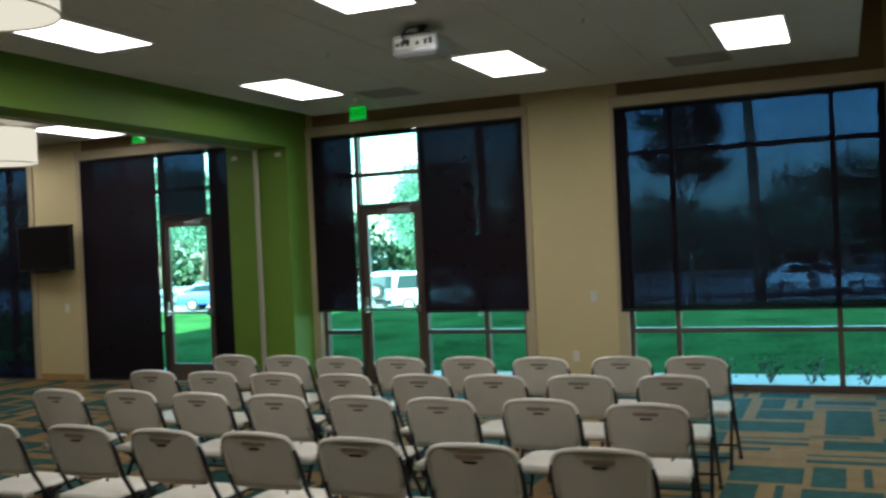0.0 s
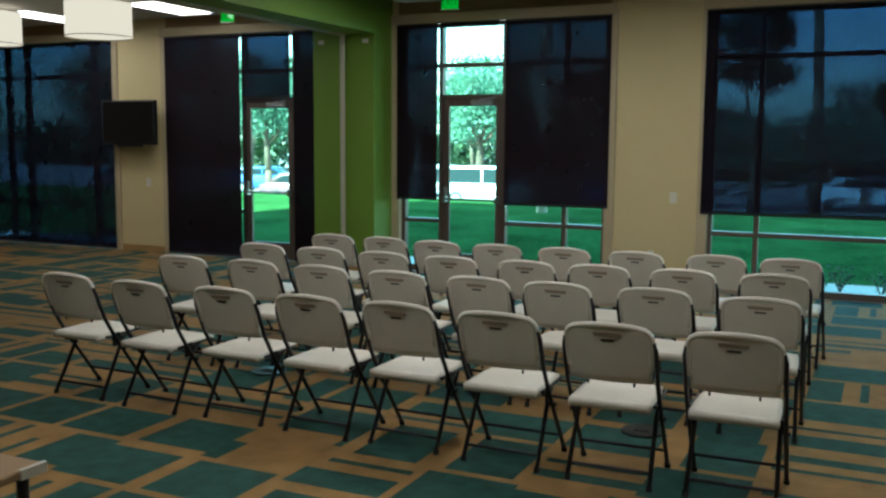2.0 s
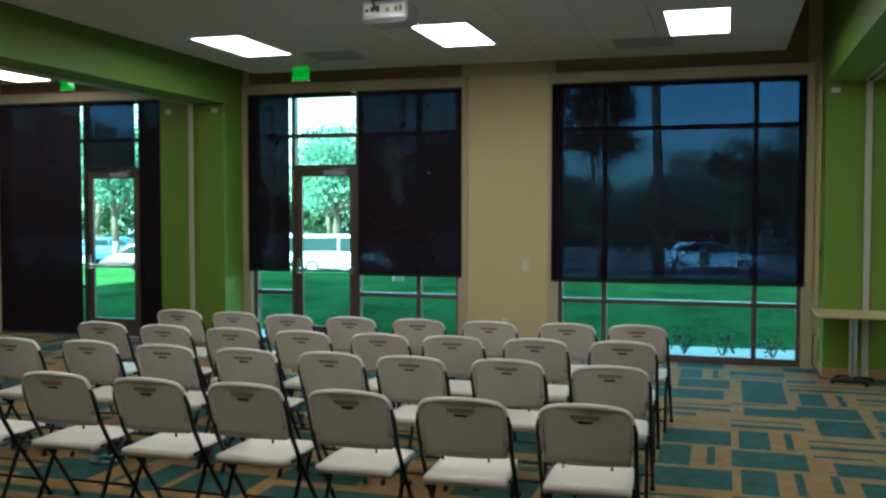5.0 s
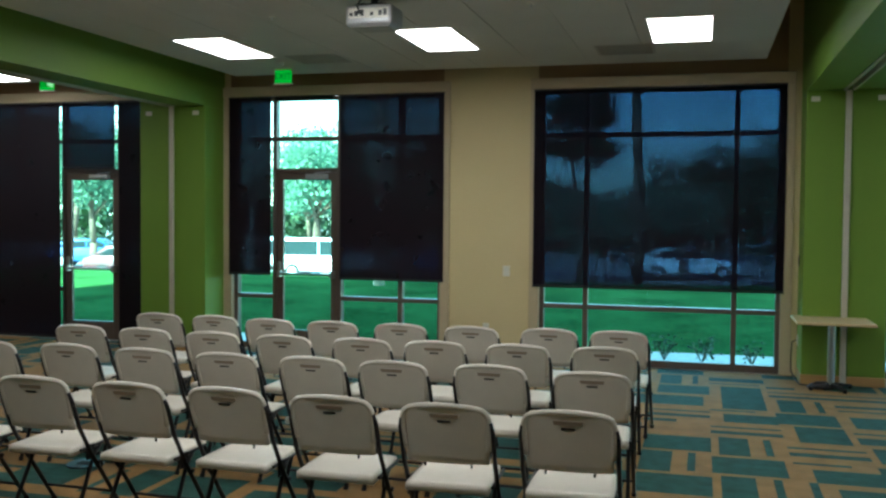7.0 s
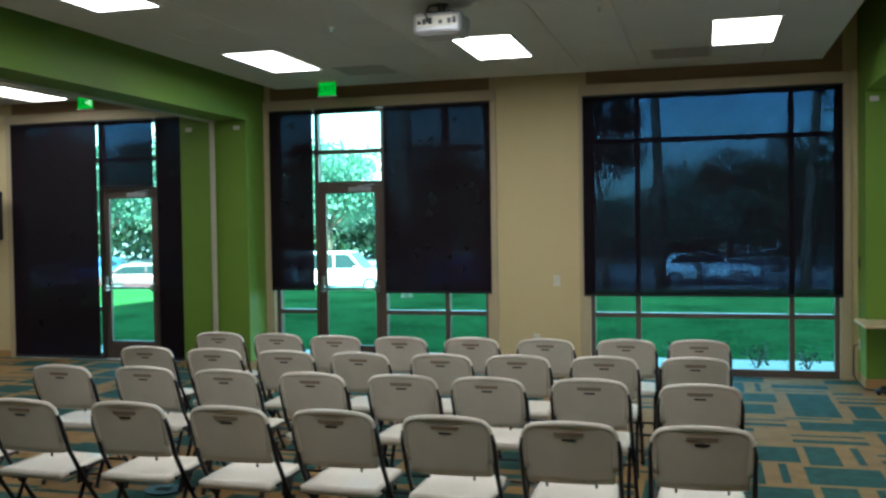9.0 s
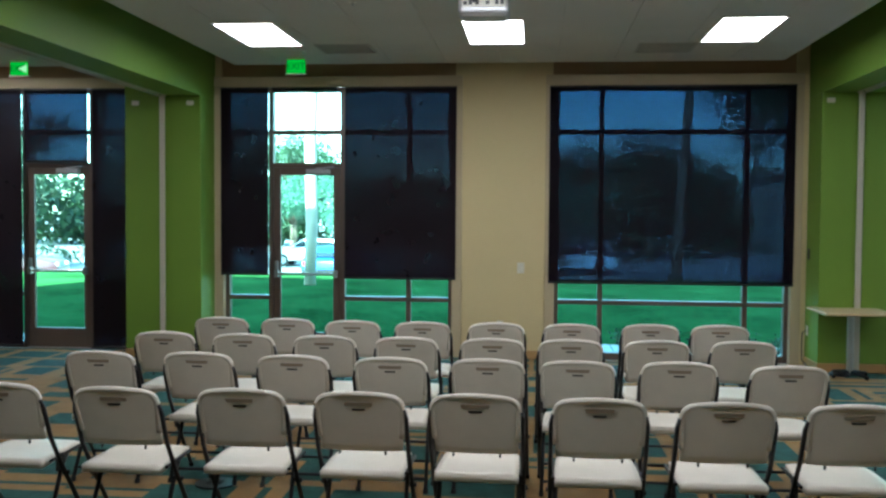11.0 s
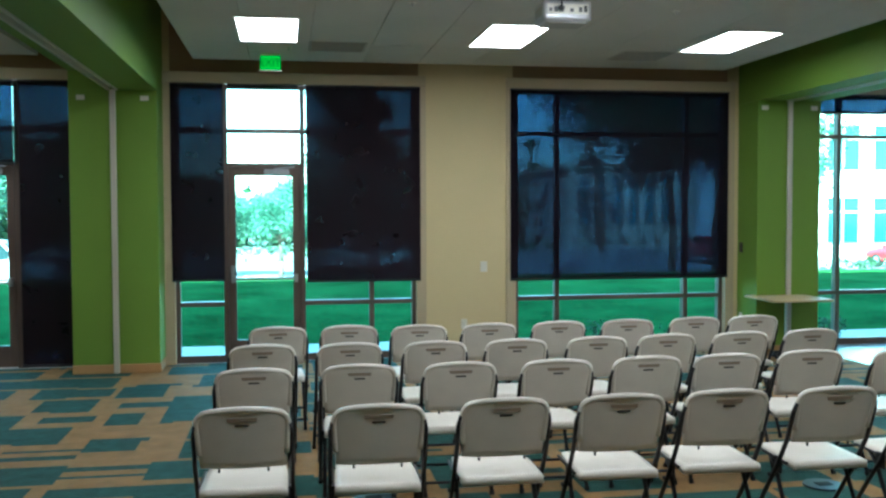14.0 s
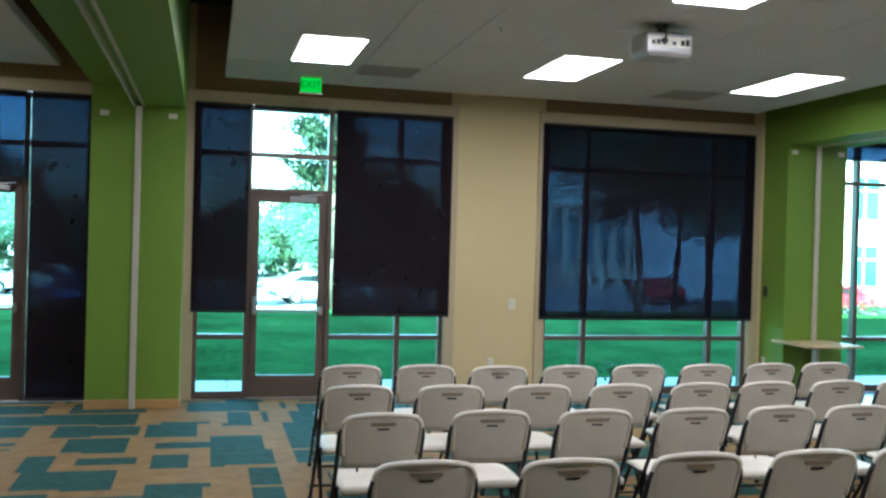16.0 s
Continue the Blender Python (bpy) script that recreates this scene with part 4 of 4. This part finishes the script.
for k in range(9):
    shrub(-1.6 + 0.52 * k + 0.12 * math.sin(k * 3), 12.15 + 0.1 * math.cos(5 * k), 0.72 + 0.15 * math.sin(k), 20 + k)


def paint(name, c):
    return mat(name, c, 0.3, metal=0.0, var=0.05, bump=0, coat=0.5)


M_TYRE = mat("tyre", (0.02, 0.02, 0.02), 0.85)
M_CARGLASS = mat("car_glass", (0.02, 0.03, 0.035), 0.06, bump=0, var=0.1)
M_LIGHT = mat("tail_light", (0.5, 0.02, 0.015), 0.2, bump=0)


def car(color, label, boxy, m):
    """A parked car along its own x axis, nose to +x."""
    c = empty("car", m, label, "car", "cars in the car park")
    p = paint("car_paint", color)
    h = 1.78 if boxy else 1.45
    low = [(-2.25, 0.32), (2.2, 0.30), (2.28, 0.62), (2.1, 0.86), (1.15, 1.0), (-1.9 if not boxy else -2.2, 1.02), (-2.28, 0.9), (-2.3, 0.55)]
    body = part("body", prism(low, 'y', -0.88, 0.88, 0.07), p, c, "", True)
    top = [(1.1, 0.98), (0.45, h - 0.04), (0.2, h), (-1.3 if not boxy else -2.0, h - 0.02), (-1.95 if not boxy else -2.22, 0.99)]
    part("cabin", prism(top, 'y', -0.74, 0.74, 0.05), p, c, "", True)
    for s in (-1, 1):
        win = [(0.95, 1.03), (0.42, h - 0.12), (-0.2, h - 0.1), (-0.2, 1.03)]
        part("side_window", prism(win, 'y', s * 0.735, s * 0.75), M_CARGLASS, c)
        win = [(-0.28, 1.03), (-0.28, h - 0.1), (-1.2 if not boxy else -1.9, h - 0.13), (-1.65 if not boxy else -2.05, 1.03)]
        part("side_window", prism(win, 'y', s * 0.735, s * 0.75), M_CARGLASS, c)
        for x in (-1.42, 1.42):
            w = part("wheel", rod((x, s * 0.70, 0.33), (x, s * 0.90, 0.33), 0.33, 20), M_TYRE, c)
            part("rim", rod((x, s * 0.895, 0.33), (x, s * 0.912, 0.33), 0.2, 16), M_SILVER, w)
        part("tail_light", box(-2.315, -2.24, s * 0.70 - 0.1, s * 0.70 + 0.1, 0.68, 0.86, 0.01), M_LIGHT, c)
        part("head_light", box(2.12, 2.26, s * 0.66 - 0.14, s * 0.66 + 0.14, 0.64, 0.80, 0.02), M_IVORY, c)
        part("mirror", box(0.72, 0.86, s * 0.95 - 0.09, s * 0.95 + 0.09, 1.0, 1.14, 0.02), p, c)
    part("windscreen", prism([(1.06, 1.03), (0.50, h - 0.09), (0.53, h - 0.08), (1.12, 1.03)], 'y', -0.66, 0.66), M_CARGLASS, c)
    xr = top[-1][0]
    part("rear_window", prism([(xr - 0.012, 1.05), (top[3][0] - 0.06, h - 0.14), (top[3][0] - 0.10, h - 0.14), (xr - 0.04, 1.05)], 'y', -0.6, 0.6), M_CARGLASS, c)
    if boxy:
        w = part("spare_wheel", rod((-2.30, 0.1, 0.95), (-2.50, 0.1, 0.95), 0.36, 20), M_TYRE, c)
        part("rim", rod((-2.495, 0.1, 0.95), (-2.515, 0.1, 0.95), 0.2, 16), M_SILVER, w)
    part("bumper", box(-2.36, -2.2, -0.82, 0.82, 0.36, 0.56, 0.03), M_BLACK, c)
    return c


G = -1.115
car((0.80, 0.81, 0.82), "white estate car parked in the sunlit car park", False, pose(-1.25, 44.5, G, 0, 0, 8))
car((0.02, 0.10, 0.34), "blue car parked in the sunlit car park", False, pose(-31.2, 42.5, G, 0, 0, 20))
car((0.09, 0.025, 0.03), "dark red car parked in the sunlit car park", False, pose(-23.9, 35.6, G, 0, 0, 12))
car((0.50, 0.53, 0.55), "silver off-road car with a spare wheel on its back", True, pose(-20.0, 40.5, G, 0, 0, 100))
car((0.74, 0.76, 0.78), "white tall car parked across the sunlit bays", True, pose(-16.75, 39.2, G, 0, 0, 4))
car((0.02, 0.10, 0.36), "blue car parked in the sunlit car park", False, pose(-11.0, 39.5, G, 0, 0, 80))
car((0.45, 0.02, 0.02), "red car parked in the sunlit car park", False, pose(17.5, 48, G, 0, 0, 85))
car((0.6, 0.02, 0.03), "red car parked in the sunlit car park", False, pose(24.5, 41, G, 0, 0, 95))
car((0.6, 0.6, 0.6), "silver car parked in the sunlit car park", False, pose(28, 41, G, 0, 0, 95))
car((0.05, 0.06, 0.07), "dark car parked in the sunlit car park", False, pose(-36.5, 38, G, 0, 0, 75))
car((0.70, 0.72, 0.74), "white car parked in the sunlit car park", False, pose(-14.5, 49, G, 0, 0, 178))


def lamp_post(x, y):
    l = empty("street_lamp", pose(x, y, -1.15), "slender grey lamp post in the car park", "street lamp", "lamp posts")
    part("pole", rod((0, 0, 0), (0, 0, 9.5), 0.14, 12, 0.09), M_VENT, l)
    part("base", rod((0, 0, 0), (0, 0, 0.6), 0.22, 16), M_CONC, l)
    part("head", box(-0.5, 0.5, -0.15, 0.15, 9.5, 9.64, 0.03), M_VENT, l)


lamp_post(-19.4, 37.0)


def office(x0, x1, y0, y1, floors, label, fins=False):
    facade = M_TANFACADE if fins else M_FACADE
    b = empty("office_building", pose(0, 0, 0), label, "building", "office buildings")
    rise_f = 3.9 if fins else 4.2
    H = floors * rise_f + 0.9
    part("wall", box(x0, x1, y0 + 0.25, y1, -1.5, H), facade, b)
    part("roof", box(x0 - 0.3, x1 + 0.3, y0 - 0.3, y1 + 0.3, H, H + 0.4), facade, b)
    n = max(3, round((x1 - x0) / (1.4 if fins else 3.0)))
    for f in range(floors):
        z0 = (0.6 if fins else -0.7) + f * rise_f
        m = 0.06 if fins else 0.45
        for k in range(n):
            a = x0 + 0.4 + (x1 - x0 - 0.8) * k / n
            c = x0 + 0.4 + (x1 - x0 - 0.8) * (k + 1) / n
            w = part("window", box(a + m, c - m, y0 + 0.12, y0 + 0.26, z0 + (0.1 if fins else 0.5), z0 + (3.7 if fins else 3.1)), M_FGLASS, b)
            part("frame", box((a + c) / 2 - 0.04, (a + c) / 2 + 0.04, y0 + 0.06, y0 + 0.13, z0 + 0.5, z0 + 3.1), facade, w)
            if not fins:
                part("pier", box(a - m, a + m, y0, y0 + 0.249, z0 + 0.5, z0 + 3.1), facade, b)
                part("transom", box(a + m, c - m, y0 + 0.05, y0 + 0.125, z0 + 2.25, z0 + 2.33), facade, w)
        part("spandrel", box(x0, x1, y0, y0 + 0.249, z0 + (3.7 if fins else 3.1), z0 + (4.0 if fins else 4.7)), facade, b)
    if fins:
        for k in range(n + 1):
            x = x0 + 0.4 + (x1 - x0 - 0.8) * k / n
            part("fin", box(x - 0.22, x + 0.22, y0 - 0.5, y0 - 0.001, -0.4, H - 0.001), facade, b)


office(24.7, 84, 50, 66, 3, "white office building with bands of blue-green windows")
office(15.5, 34.5, 68, 84, 1, "pale office building with tall white fins", True)


# ---- paving slabs of the walk ----
slab_mesh = finish("slab", box(-0.745, 0.745, 0.0, 1.53, -0.074, -0.055, 0.006), M_CONC)
for k in range(18):
    slab = new("slab", slab_mesh)
    slab.parent = pavement
    slab.matrix_basis = pose(-14.5 + 1.505 * k, BACK + 0.02, 0.0015 * (k % 3))
